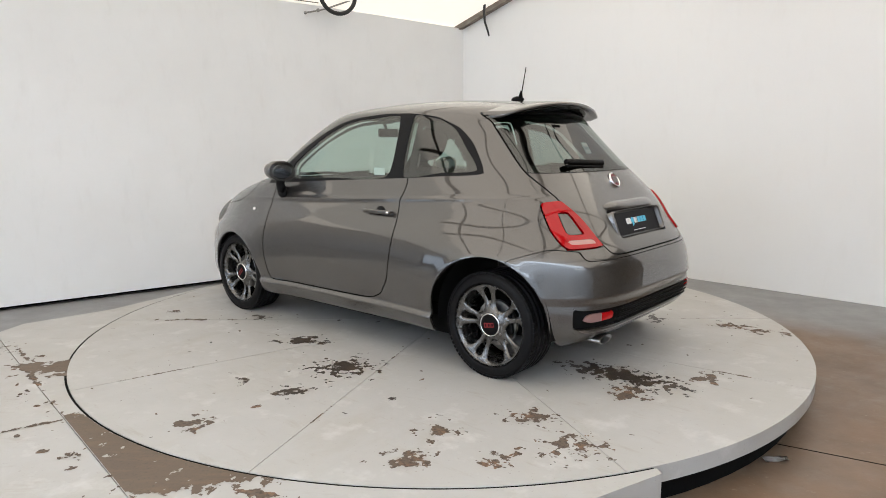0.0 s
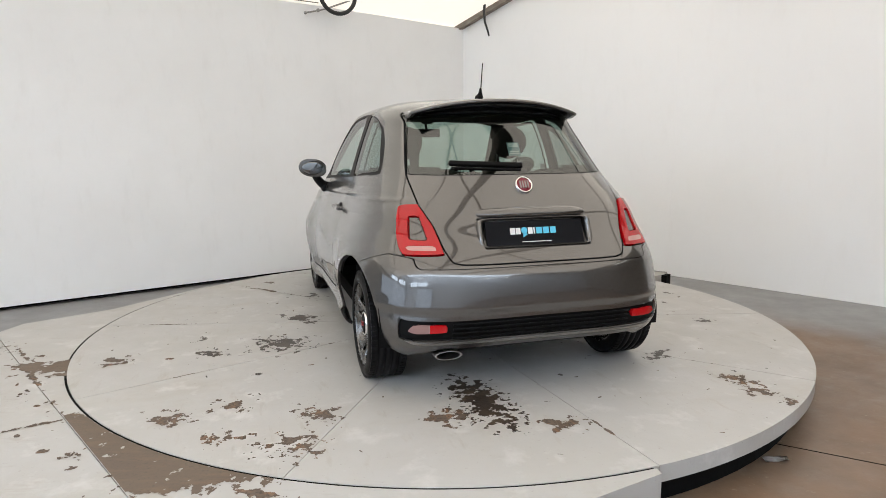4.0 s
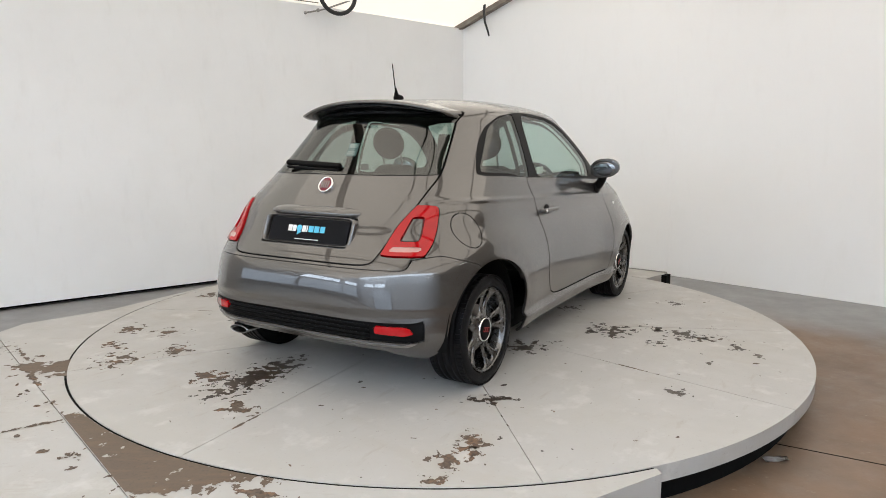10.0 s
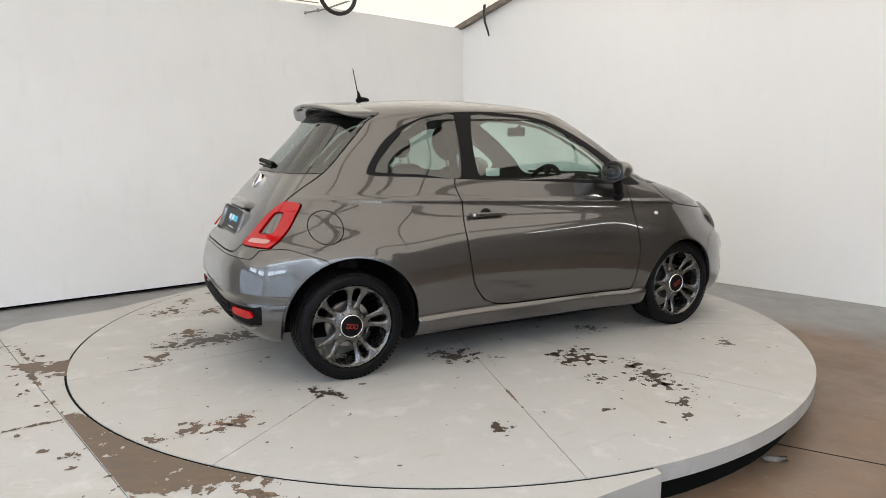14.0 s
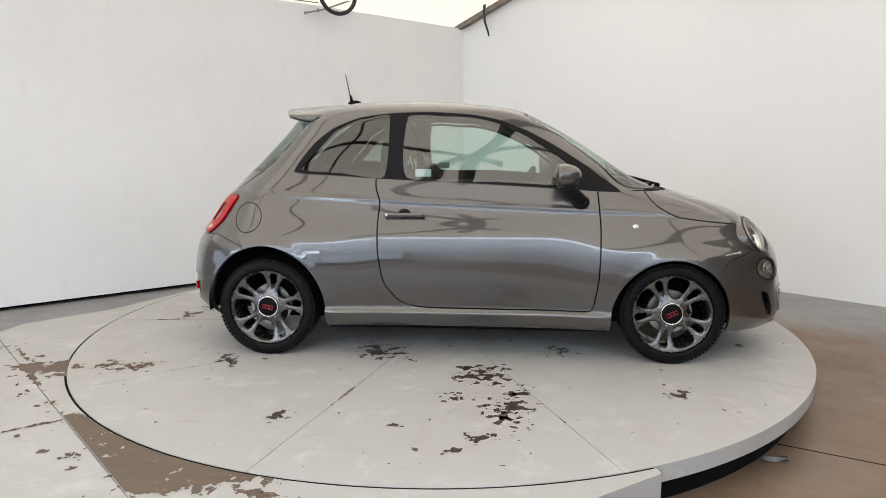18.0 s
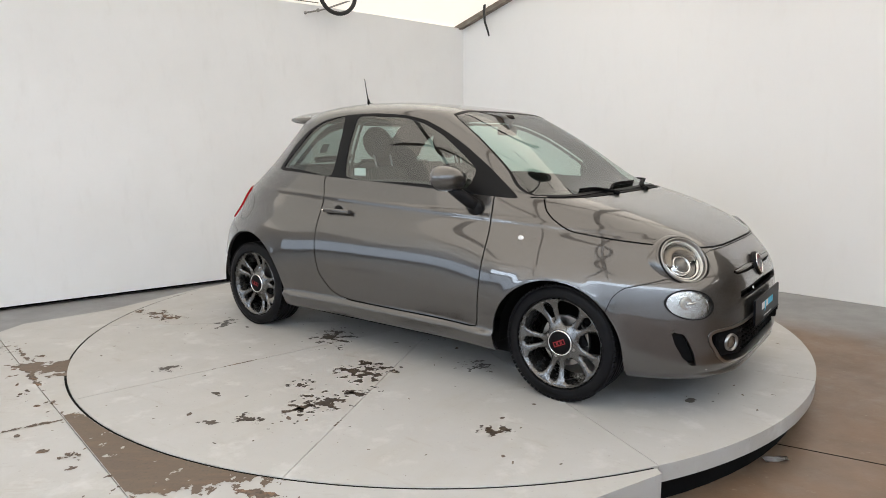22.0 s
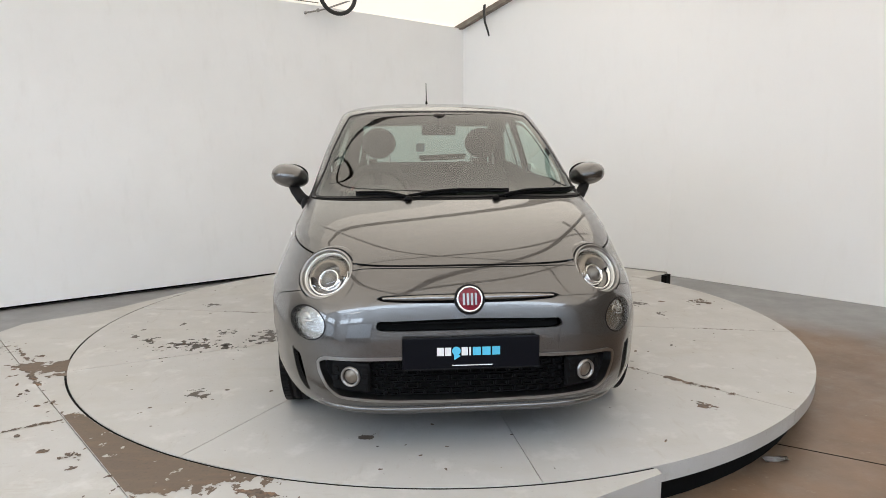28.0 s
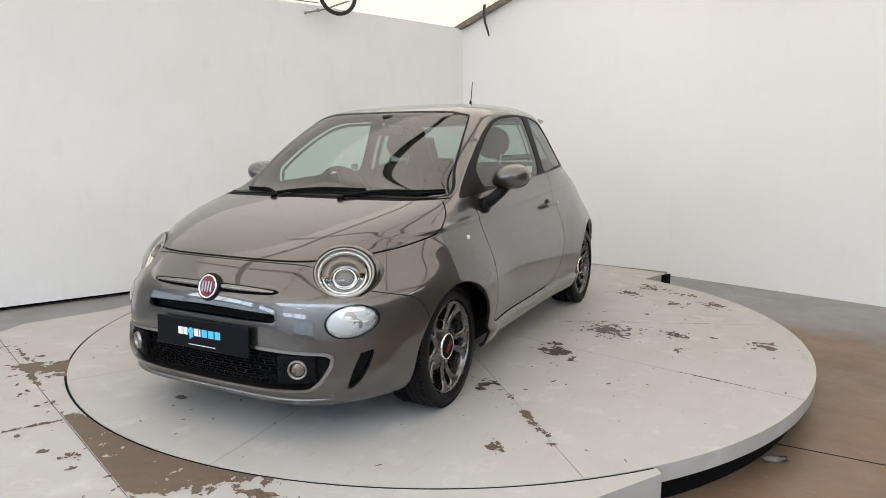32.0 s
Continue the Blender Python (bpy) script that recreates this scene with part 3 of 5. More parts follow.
def blotch(cx, cy, length, width, angle, seed, loose):
    c, s = math.cos(radians(angle)), math.sin(radians(angle))

    def field(v):
        x, y = v[:, 0] - cx, v[:, 1] - cy
        r = np.hypot((x * c + y * s) / (length / 2), (y * c - x * s) / (width / 2))
        return r - 0.62 + loose * ragged(v, 20, seed)
    return field


table = tagged(new("turntable"), "round white-painted wooden turntable with worn dark patches", "turntable")
for k in range(10):
    a0, a1 = radians(4.4 + 36 * k), radians(4.4 + 36 * (k + 1))
    bm = bmesh.new()
    rim_pts = []
    cut = 0.0016
    for i in range(25):
        a = a0 + (a1 - a0) * i / 24
        rim_pts.append((2.30 * math.cos(a), 2.30 * math.sin(a)))
    tip = ((a0 + a1) / 2)
    ring = [(cut * 3.2 * math.cos(tip), cut * 3.2 * math.sin(tip))] + rim_pts
    e0, e1 = Vector((-math.sin(a0), math.cos(a0))) * cut, Vector((math.sin(a1), -math.cos(a1))) * cut
    ring[1] = (ring[1][0] + e0.x, ring[1][1] + e0.y)
    ring[-1] = (ring[-1][0] + e1.x, ring[-1][1] + e1.y)
    lo = [bm.verts.new((x, y, -0.072)) for x, y in ring]
    hi = [bm.verts.new((x * 0.9996, y * 0.9996, 0.0)) for x, y in ring]
    md = [bm.verts.new((x, y, -0.0012)) for x, y in ring]
    bm.faces.new(hi)
    bm.faces.new(lo[::-1])
    for lower, upper in ((lo, md), (md, hi)):
        for i in range(len(ring)):
            j = (i + 1) % len(ring)
            bm.faces.new((lower[i], lower[j], upper[j], upper[i]))
    part("platform_panel", bm, DECK, table)
# base drum, black and wide to stand in for the shaded floor below
bm = bmesh.new()
bmesh.ops.create_cone(bm, cap_ends=True, segments=96, radius1=2.225, radius2=2.225, depth=0.124, matrix=pose(0, 0, -0.136))
part("base_drum", bm, GAP, table, "recessed turntable base, black and wide for the shade under the rim")
WORN_A = [(0.34, 0.95, 0.29, 0.17, -140), (-0.26, 1.12, 0.34, 0.30, -140), (-0.33, 1.51, 0.20, 0.12, -140), (0.01, 1.58, 0.10, 0.11, -140), (-0.30, 2.04, 0.15, 0.16, -140),
          (-1.26, 1.66, 0.20, 0.13, -140), (-1.18, 1.39, 0.16, 0.17, -140), (-1.42, 1.01, 0.24, 0.15, -140), (-1.54, 1.44, 0.14, 0.14, -140), (-1.70, 1.15, 0.25, 0.20, -140),
           (-1.60, -1.11, 0.19, 0.12, -140)]
WORN_B = [(-1.64, 0.50, 0.12, 0.15, -91), (-1.84, -0.01, 0.16, 0.13, -91), (-1.78, -1.12, 0.14, 0.22, -91), (-1.14, -0.96, 0.18, 0.11, -91),
          (-1.94, -1.13, 0.08, 0.08, -91), (0.46, -1.53, 0.24, 0.20, -92), (0.31, -1.10, 0.24, 0.24, -36), (0.20, -1.44, 0.13, 0.12, -36), (0.44, -1.67, 0.16, 0.12, -36),
          (-0.30, -0.76, 0.34, 0.19, -36), (-0.58, -1.72, 0.10, 0.11, -36)]
WORN_C = [(0.34, -1.88, 0.11, 0.09, 13), (0.52, -1.33, 0.12, 0.13, 12), (1.28, -1.32, 0.12, 0.09, 13), (0.23, -2.01, 0.08, 0.06, 13), (0.77, -0.66, 0.20, 0.12, 12), 
          (1.34, 1.14, 0.42, 0.05, 40.4), (1.66, 1.12, 0.14, 0.07, 85), 
          (1.03, 0.78, 0.14, 0.16, 116)]
for k, (cx, cy, ln, wd, an) in enumerate(WORN_A + WORN_B + WORN_C):
    e = max(ln, wd) * 0.75
    dark = math.hypot(cx, cy) < 1.62 or cy < -1.3
    wear_patch(blotch(cx, cy, ln, wd, an, 3.7 * k + 1, 1.5), cx - e, cx + e, cy - e, cy + e, 0.008, OILY if dark else WORN, table, 0.0009)
wear_patch(blotch(-1.48, 0.25, 0.86, 0.31, 2, 5.3, 0.75), -2.1, -0.9, -0.2, 0.7, 0.008, OILY, table, 0.0010)
wear_patch(blotch(-1.60, 0.42, 0.22, 0.12, 20, 8.3, 1.0), -1.9, -1.3, 0.1, 0.7, 0.008, WORN, table, 0.0007)
random.seed(4)
for k in range(14):
    a = radians(4.4 + 36 * (k % 10))
    r = random.uniform(0.5, 2.0)
    cx, cy, ln = r * math.cos(a), r * math.sin(a), random.uniform(0.12, 0.40)
    wear_patch(blotch(cx, cy, ln, random.uniform(0.008, 0.016), math.degrees(a), 3.3 * k + 90, 1.1), cx - ln * 0.6, cx + ln * 0.6, cy - ln * 0.6, cy + ln * 0.6, 0.007, WORN, table, 0.0008)
for k in range(260):
    a, r = random.uniform(0, 6.283), math.sqrt(random.uniform(0.05, 5.1))
    cx, cy, e = r * math.cos(a), r * math.sin(a), random.uniform(0.010, 0.032)
    wear_patch(blotch(cx, cy, e, e * random.uniform(0.2, 0.7), random.uniform(0, 180), 5.7 * k + 20, 1.3), cx - e, cx + e, cy - e, cy + e, 0.004, OILY if k % 4 == 0 else WORN, table, 0.0011)
for k in range(12):
    a, r = random.uniform(0, 6.283), math.sqrt(random.uniform(0.05, 5.0))
    cx, cy, e = r * math.cos(a), r * math.sin(a), random.uniform(0.03, 0.07)
    wear_patch(blotch(cx, cy, e, e * random.uniform(0.2, 0.8), random.uniform(0, 180), 7.1 * k + 50, 1.7), cx - e, cx + e, cy - e, cy + e, 0.006, OILY if k % 3 else WORN, table, 0.0009)


# ---- fixed deck round the west half of the turntable ----
def arc(a0, a1, r, n):
    return [(r * math.cos(radians(a0 + (a1 - a0) * i / n)), r * math.sin(radians(a0 + (a1 - a0) * i / n))) for i in range(n + 1)]


def slab(name, ring, z0, z1, mat, parent, label=""):
    bm = bmesh.new()
    lo, hi = [bm.verts.new((x, y, z0)) for x, y in ring], [bm.verts.new((x, y, z1)) for x, y in ring]
    bm.faces.new(hi)
    bm.faces.new(lo[::-1])
    for i in range(len(ring)):
        j = (i + 1) % len(ring)
        bm.faces.new((lo[i], lo[j], hi[j], hi[i]))
    bmesh.ops.recalc_face_normals(bm, faces=bm.faces)
    return part(name, bm, mat, parent, label)


deck = tagged(new("deck"), "white-painted plywood deck beside the turntable, worn to brown wood", "deck")
slab("deck_panel", [(0.82, -2.205), (0.524, -2.38), (-0.40, -2.985), (-0.545, -2.975), (-1.093, -2.363), (-2.824, -0.425), (-2.94, -0.295), (-2.90, -0.06), (-2.48, 0.343), (-2.05, 1.13)] + arc(151, 290.6, 2.3125, 60),
     FLOOR_Z, -0.002, DECK, deck)
slab("deck_panel", [(-0.548, -2.979), (-2.827, -0.428), (-2.944, -0.297), (-4.4, -1.70), (-4.4, -4.0), (-1.8, -4.0)], FLOOR_Z, -0.003, DECK, deck)
slab("deck_panel", [(2.13, 1.645), (1.35, 2.27), (-0.6, 2.62)] + arc(104, 36.5, 2.3125, 30), FLOOR_Z, -0.002, DECK, deck)


# black strips laid in the gap stand in for its shade
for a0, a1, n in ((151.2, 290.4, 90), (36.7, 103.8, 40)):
    slab("gap_shade_strip", arc(a0, a1, 2.3117, n) + arc(a1, a0, 2.3012, n), -0.06, -0.0035, GAP, deck, "black strip standing in for the shade in the gap")
# black block standing in for the shadow on the deck's end face
bm = bmesh.new()
box(bm, 0, 0.20, -0.07, 0.04, FLOOR_Z, -0.012, pose(1.995, 1.735, 0, 0, 0, -38))
part("deck_end_shade", bm, GAP, deck, "black block for the shaded end of the rear deck")


def band(points, seed, loose, scale=9):
    base = outline_field(points, [0, 1], 0.4)
    return lambda v: np.clip(base(v), -0.25, 0.25) + loose * ragged(v, scale, seed)


def bare_strip(v):
    """Bare wood between the turntable and the joint of the deck panels, ragged at its two ends."""
    x, y = v[:, 0], v[:, 1]
    rough = ragged(v, 17, 3.1)
    joint = 0.002 - (x + 1.093) * 0.746 - (y + 2.363) * 0.666
    ends = np.maximum(-2.352 + 0.27 * (x + 1.09) - y + 0.075 * rough, y + 1.63 + 0.05 * rough)
    return np.maximum.reduce([2.314 - np.hypot(x, y), joint, ends, 0.11 * (ragged(v, 26, 9.4) - 0.80)])


wear_patch(bare_strip, -1.80, -0.40, -2.50, -1.50, 0.008, BAREWOOD, deck, -0.0008)
wear_patch(band([(-2.35, -0.93), (-2.05, -0.80), (-1.98, -0.98), (-2.02, -1.12), (-2.16, -1.05), (-2.30, -1.0)], 9, 0.11, 12), -2.6, -1.9, -1.35, -0.6, 0.009, BAREWOOD, deck, -0.0008)
for k, (cx, cy, ln, wd, an) in enumerate(((-1.76, -1.72, 0.30, 0.03, 35), (-1.50, -2.05, 0.10, 0.05, 20), (-1.62, -2.0, 0.05, 0.04, 0), (-1.85, -1.5, 0.08, 0.03, -48), (-2.2, -1.12, 0.5, 0.03, -48), (-0.9, -2.42, 0.2, 0.06, -30), (-0.65, -2.34, 0.25, 0.05, -15), (-2.5, -0.72, 0.4, 0.03, -48))):
    wear_patch(blotch(cx, cy, ln, wd, an, 11.3 * k + 2, 1.3), cx - 0.25, cx + 0.25, cy - 0.25, cy + 0.25, 0.007, WORN, deck, -0.0014)

random.seed(11)
for k in range(90):
    f, off = random.random(), random.gauss(0, 0.05) if k % 3 else random.uniform(-0.6, 0.3)
    cx, cy, e = -2.80 + 1.72 * f + off * 0.746, -0.45 - 1.92 * f + off * 0.666, random.uniform(0.014, 0.055)
    if math.hypot(cx, cy) > 2.38 and off < 0.12:
        wear_patch(blotch(cx, cy, e, e * random.uniform(0.3, 0.8), random.uniform(0, 180), 9.1 * k + 4, 1.4), cx - e, cx + e, cy - e, cy + e, 0.006, WORN, deck, -0.0012)

join_wear()

# ---- hanging hose, pipe and cable, litter ----
hose = [(-1.10 + 0.17 * math.cos(a), 2.92 + 0.10 * math.cos(a), 2.80 + 0.19 * math.sin(a)) for a in np.linspace(radians(150), radians(395), 22)]


tagged(part("hose", tube(hose, 0.022, 12), HOSE, smooth=True), "black rubber hose hanging in a loop from the roof", "hose")
pipe = tagged(new("air_line"), "thin grey air line with brass fittings under the roof", "pipe")
part("rod", tube([(-1.42, 2.80, 2.60), (-1.24, 2.93, 2.66), (-0.9, 3.05, 2.80)], 0.009, 8), STEEL, pipe, "", True)
for x, y, z, r in ((-1.43, 2.79, 2.597, 0.018), (-1.31, 2.88, 2.638, 0.02)):
    bm = bmesh.new()
    bmesh.ops.create_uvsphere(bm, u_segments=12, v_segments=8, radius=r, matrix=Matrix.Translation((x, y, z)))
    part("fitting", bm, STEEL, pipe, "", True)
tagged(part("cable", tube([(0.54, 3.80, 2.92), (0.525, 3.79, 2.80), (0.535, 3.78, 2.67), (0.575, 3.76, 2.55), (0.585, 3.76, 2.50)], 0.017, 10, 0.6), HOSE, smooth=True), "short black cable hanging off the wall top", "cable")
bm = bmesh.new()
g = [[bm.verts.new((1.45 + 0.019 * i, -1.74 + 0.014 * j, FLOOR_Z + 0.004 + 0.022 * abs(noise.noise(Vector((i * 0.9, j * 0.9, 3)))))) for i in range(7)] for j in range(4)]
for j in range(3):
    for i in range(6):
        bm.faces.new((g[j][i], g[j][i + 1], g[j + 1][i + 1], g[j + 1][i]))
bmesh.ops.solidify(bm, geom=bm.faces[:], thickness=0.001)
tagged(part("litter", bm, material("litter_film", (0.42, 0.40, 0.385), 0.4), smooth=True), "crumpled scrap of clear plastic film on the floor", "litter")


# ---- car ----
X, Y, Z = 0, 1, 2
car = tagged(new("car"), "small grey metallic three-door hatchback parked on the turntable", "car")
sheet = grid_sheet(skin())

front = lambda c: c[:, X] > 1.25
rear = lambda c: c[:, X] < 0.35
flank = lambda c: np.abs(c[:, Y]) > 0.42
anywhere = lambda c: c[:, X] < 99


def arch_field(cx, cz, r):
    return lambda v: np.where(v[:, Z] > cz, np.hypot(v[:, X] - cx, v[:, Z] - cz), np.abs(v[:, X] - cx)) - r


for cx, cz, r in ARCHES:
    sheet.carve("arch", arch_field(cx, cz, r), lambda c: (np.abs(c[:, Y]) > 0.45) & (c[:, Z] < 0.75))

# side windows: black surround first, then the panes in it
SURROUND = [(0.147, 1.062), (0.377, 1.043), (0.667, 1.024), (1.019, 1.007), (1.337, 0.990), (1.654, 0.971), (1.879, 0.956), (2.013, 0.954),
            (1.909, 1.032), (1.813, 1.103), (1.654, 1.206), (1.497, 1.290), (1.342, 1.352), (1.185, 1.383), (0.956, 1.400), (0.743, 1.397),
            (0.531, 1.372), (0.369, 1.310), (0.255, 1.221)]
sheet.carve("window_surround", outline_field(SURROUND, [X, Z]), flank)
QUARTER = [(0.190, 1.076), (0.285, 1.192), (0.385, 1.298), (0.499, 1.355), (0.600, 1.375), (0.706, 1.380), (0.690, 1.036), (0.442, 1.056)]
quarter_field = outline_field(QUARTER, [X, Z])
sheet.carve("quarter_glass", quarter_field, flank, among=("window_surround",))
DOOR_GLASS = [(0.818, 1.030), (0.815, 1.376), (1.021, 1.379), (1.184, 1.368), (1.330, 1.335), (1.490, 1.264), (1.640, 1.168), (1.745, 1.085),
              (1.700, 0.992), (1.337, 1.008)]
door_glass_field = outline_field(DOOR_GLASS, [X, Z])
sheet.carve("door_glass", door_glass_field, flank, among=("window_surround",))
DOOR = [(1.853, 1.035), (1.884, 0.947), (1.897, 0.762), (1.887, 0.511), (1.866, 0.340), (1.848, 0.304), (1.800, 0.300), (1.338, 0.300), (0.950, 0.303),
        (0.850, 0.315), (0.776, 0.349), (0.699, 0.450), (0.669, 0.611), (0.661, 0.769), (0.671, 0.893), (0.690, 1.050)]
sheet.carve("door", outline_field(DOOR, [X, Z]), lambda c: (np.abs(c[:, Y]) > 0.5) & (c[:, Z] < 1.03), 0.0036)
sheet.carve("fuel_flap", ellipse_field((X, Z), (-0.108, 0.802), 0.085, 0.083), lambda c: (c[:, Y] < -0.4) & (c[:, X] < 0.3), 0.0022)

# windscreen and tailgate
SCREEN = mirrored([(0.0, 0.966), (0.343, 0.970), (0.680, 0.966), (0.640, 1.080), (0.600, 1.200), (0.556, 1.310), (0.518, 1.381), (0.40, 1.405), (0.214, 1.411), (0.0, 1.413)])
screen_field = outline_field(SCREEN, [Y, Z], 0.3)
sheet.carve("screen_border", screen_field, lambda c: (c[:, X] > 1.3) & (c[:, Z] > 0.93))
sheet.carve("windscreen", lambda v: screen_field(v) + 0.007, lambda c: c[:, X] > 1.3, among=("screen_border",))
TAILGATE = mirrored([(0.0, 0.663), (0.300, 0.663), (0.398, 0.665), (0.444, 0.676), (0.470, 0.726), (0.500, 0.830), (0.545, 0.928), (0.555, 1.058), (0.530, 1.180),
                     (0.495, 1.330), (0.480, 1.390), (0.0, 1.40)])
sheet.carve("tailgate", outline_field(TAILGATE, [Y, Z], 0.4), rear, 0.0036)
BACKLIGHT = mirrored([(0.0, 1.062), (0.300, 1.062), (0.530, 1.063), (0.562, 1.075), (0.542, 1.170), (0.506, 1.330), (0.488, 1.378), (0.0, 1.39)])
back_field = outline_field(BACKLIGHT, [Y, Z], 0.3)
sheet.carve("backlight_border", back_field, rear, among=("tailgate",))
sheet.carve("backlight", lambda v: back_field(v) + 0.005, rear, among=("backlight_border",))
sheet.carve("plate_recess", outline_field(mirrored([(0.0, 0.726), (0.270, 0.726), (0.281, 0.738), (0.289, 0.863), (0.0, 0.865)]), [Y, Z], 0.15), rear, among=("tailgate",))

# lamps
for side in (1, -1):
    here = lambda c, s=side: (c[:, X] < 0.3) & (c[:, Y] * s > 0.3)
    lamp = [(0.615, 0.918), (0.536, 0.924), (0.518, 0.904), (0.503, 0.850), (0.478, 0.726), (0.490, 0.706), (0.635, 0.700), (0.652, 0.706), (0.660, 0.740), (0.654, 0.800), (0.638, 0.880)]
    sheet.carve("tail_lamp", outline_field([(side * a, b) for a, b in lamp], [Y, Z], 0.85), here, 0.002)
    pane_in = [(0.596, 0.866), (0.554, 0.868), (0.536, 0.774), (0.546, 0.765), (0.602, 0.765), (0.610, 0.778)]
    sheet.carve("insert_edge", lambda v, f=outline_field([(side * a, b) for a, b in pane_in], [Y, Z]): f(v) - 0.001, here, among=("tail_lamp",))
    sheet.carve("lamp_insert", lambda v, f=outline_field([(side * a, b) for a, b in pane_in], [Y, Z]): f(v) + 0.005, here, among=("insert_edge",))
    sheet.carve("reverse_lamp", outline_field([(side * a, b) for a, b in [(0.512, 0.722), (0.622, 0.720), (0.624, 0.739), (0.516, 0.742)]], [Y, Z]), here, among=("tail_lamp",))
nose = lambda c: (c[:, X] > 2.3) & (np.abs(c[:, Y]) > 0.3)
# each headlamp is a round drum set in the wing, looking up and a little outwards
HEAD_AT, HEAD_UP, HEAD_OUT = np.array((2.797, 0.566, 0.7055)), radians(32.0), radians(31.0)
HEAD_AXIS = np.array((math.cos(HEAD_UP) * math.cos(HEAD_OUT), math.cos(HEAD_UP) * math.sin(HEAD_OUT), math.sin(HEAD_UP)))


def head_field(v):
    d = np.stack([v[:, X], np.abs(v[:, Y]), v[:, Z]], 1) - HEAD_AT
    across = np.array((-math.sin(HEAD_OUT), math.cos(HEAD_OUT), 0))
    return np.hypot((d @ across) / 1.12, d @ np.cross(HEAD_AXIS, across)) - 0.1115


sheet.carve("headlamp_hole", head_field, nose)
LOW = ellipse_field((Y, Z), (0.636, 0.519), 0.079, 0.066)
sheet.carve("low_lamp_bezel", LOW, nose)
sheet.carve("low_lamp_lens", lambda v: LOW(v) + 0.005, nose, among=("low_lamp_bezel",))

# bonnet, bumpers and their openings
BONNET = [(2.08, 0.958), (2.14, 0.957), (2.180, 0.900), (2.223, 0.864), (2.319, 0.815), (2.517, 0.786), (2.714, 0.762), (2.860, 0.742), (2.95, 0.739), (3.3, 0.739), (3.3, 0.9575), (2.3, 0.9575)]
sheet.carve("bonnet", outline_field(BONNET, [X, Z], 0.25), lambda c: c[:, X] > 2.0, 0.003)
sheet.carve("cowl", outline_field([(2.0, 0.957), (2.6, 0.957), (2.6, 0.972), (2.0, 0.972)], [X, Z], 0), lambda c: (np.abs(c[:, Y]) < 0.66) & (c[:, X] > 2.0) & (c[:, X] < 2.5))
INTAKE = mirrored([(0.0, 0.511), (0.335, 0.512), (0.362, 0.520), (0.360, 0.538), (0.345, 0.548), (0.0, 0.556)])
sheet.carve("intake", outline_field(INTAKE, [Y, Z], 0.3), lambda c: c[:, X] > 2.5)
SLOT = mirrored([(0.0, 0.612), (0.20, 0.614), (0.330, 0.620), (0.360, 0.630), (0.335, 0.640), (0.20, 0.645), (0.0, 0.647)])
sheet.carve("nose_slot", outline_field(SLOT, [Y, Z], 0.3), lambda c: c[:, X] > 2.5)
GRILLE = mirrored([(0.0, 0.405), (0.270, 0.402), (0.550, 0.393), (0.582, 0.380), (0.578, 0.345), (0.548, 0.290), (0.500, 0.257), (0.300, 0.243), (0.0, 0.238)])
grille_field = outline_field(GRILLE, [Y, Z], 0.35)
sheet.carve("grille_trim", lambda v: grille_field(v) - 0.012, lambda c: c[:, X] > 2.4)
sheet.carve("grille", grille_field, lambda c: c[:, X] > 2.4, among=("grille_trim",))
VENT = [(0.706, 0.402), (0.672, 0.390), (0.658, 0.350), (0.643, 0.290), (0.630, 0.247), (0.648, 0.250), (0.676, 0.285), (0.696, 0.340)]
sheet.carve("side_vent", outline_field(VENT, [Y, Z], 0.3, True), lambda c: (np.abs(c[:, Y]) > 0.5) & (c[:, X] > 2.5))
F_BUMPER = [(2.50, 0.05), (2.53, 0.45), (2.56, 0.545), (2.600, 0.585), (2.70, 0.612), (2.79, 0.640), (2.84, 0.700), (2.87, 0.733), (3.4, 0.733), (3.4, 0.05)]
sheet.carve("front_bumper", outline_field(F_BUMPER, [X, Z], 0.3), lambda c: c[:, X] > 2.45, 0.0018)
R_BUMPER = [(-0.9, 0.645), (-0.47, 0.645), (-0.42, 0.690), (-0.345, 0.700), (-0.30, 0.700), (-0.136, 0.645), (-0.10, 0.60), (-0.12, 0.40), (-0.20, 0.05), (-0.9, 0.05)]
DIFFUSER = mirrored([(0.0, 0.412), (0.660, 0.410), (0.724, 0.452), (0.735, 0.405), (0.712, 0.330), (0.660, 0.312), (0.520, 0.312), (0.0, 0.312)])
diff_field = outline_field(DIFFUSER, [Y, Z], 0.25)
sheet.carve("diffuser", lambda v: np.maximum(diff_field(v), v[:, X] + 0.440), lambda c: (c[:, X] < -0.2))
def trim_edge(v, low=0.0):
    a = np.abs(v[:, Y]) - low * 0.7
    return np.maximum(np.maximum(v[:, Z] - 0.302 - 0.085 * np.clip((a - 0.60) / 0.115, 0, 1) ** 2 + low, np.abs(v[:, Y]) - 0.690), v[:, Z] - 0.37)


sheet.carve("diffuser_trim", trim_edge, lambda c: (c[:, X] < -0.2) & (c[:, Z] < 0.42))
sheet.carve("body", lambda v: trim_edge(v, 0.011), lambda c: c[:, X] < -0.2, among=("diffuser_trim",))
for side in (1, -1):
    sheet.carve("reflector", outline_field([(side * a, b) for a, b in [(0.488, 0.392), (0.488, 0.358), (0.622, 0.350), (0.655, 0.360), (0.640, 0.384), (0.612, 0.392)]], [Y, Z], 0.2),
                lambda c, s=side: (c[:, X] < -0.2) & (c[:, Y] * s > 0), among=("diffuser",))
sheet.carve("rear_fog", lambda v: 0.562 - v[:, Y], lambda c: (c[:, X] < -0.2) & (c[:, Y] > 0), among=("reflector",))
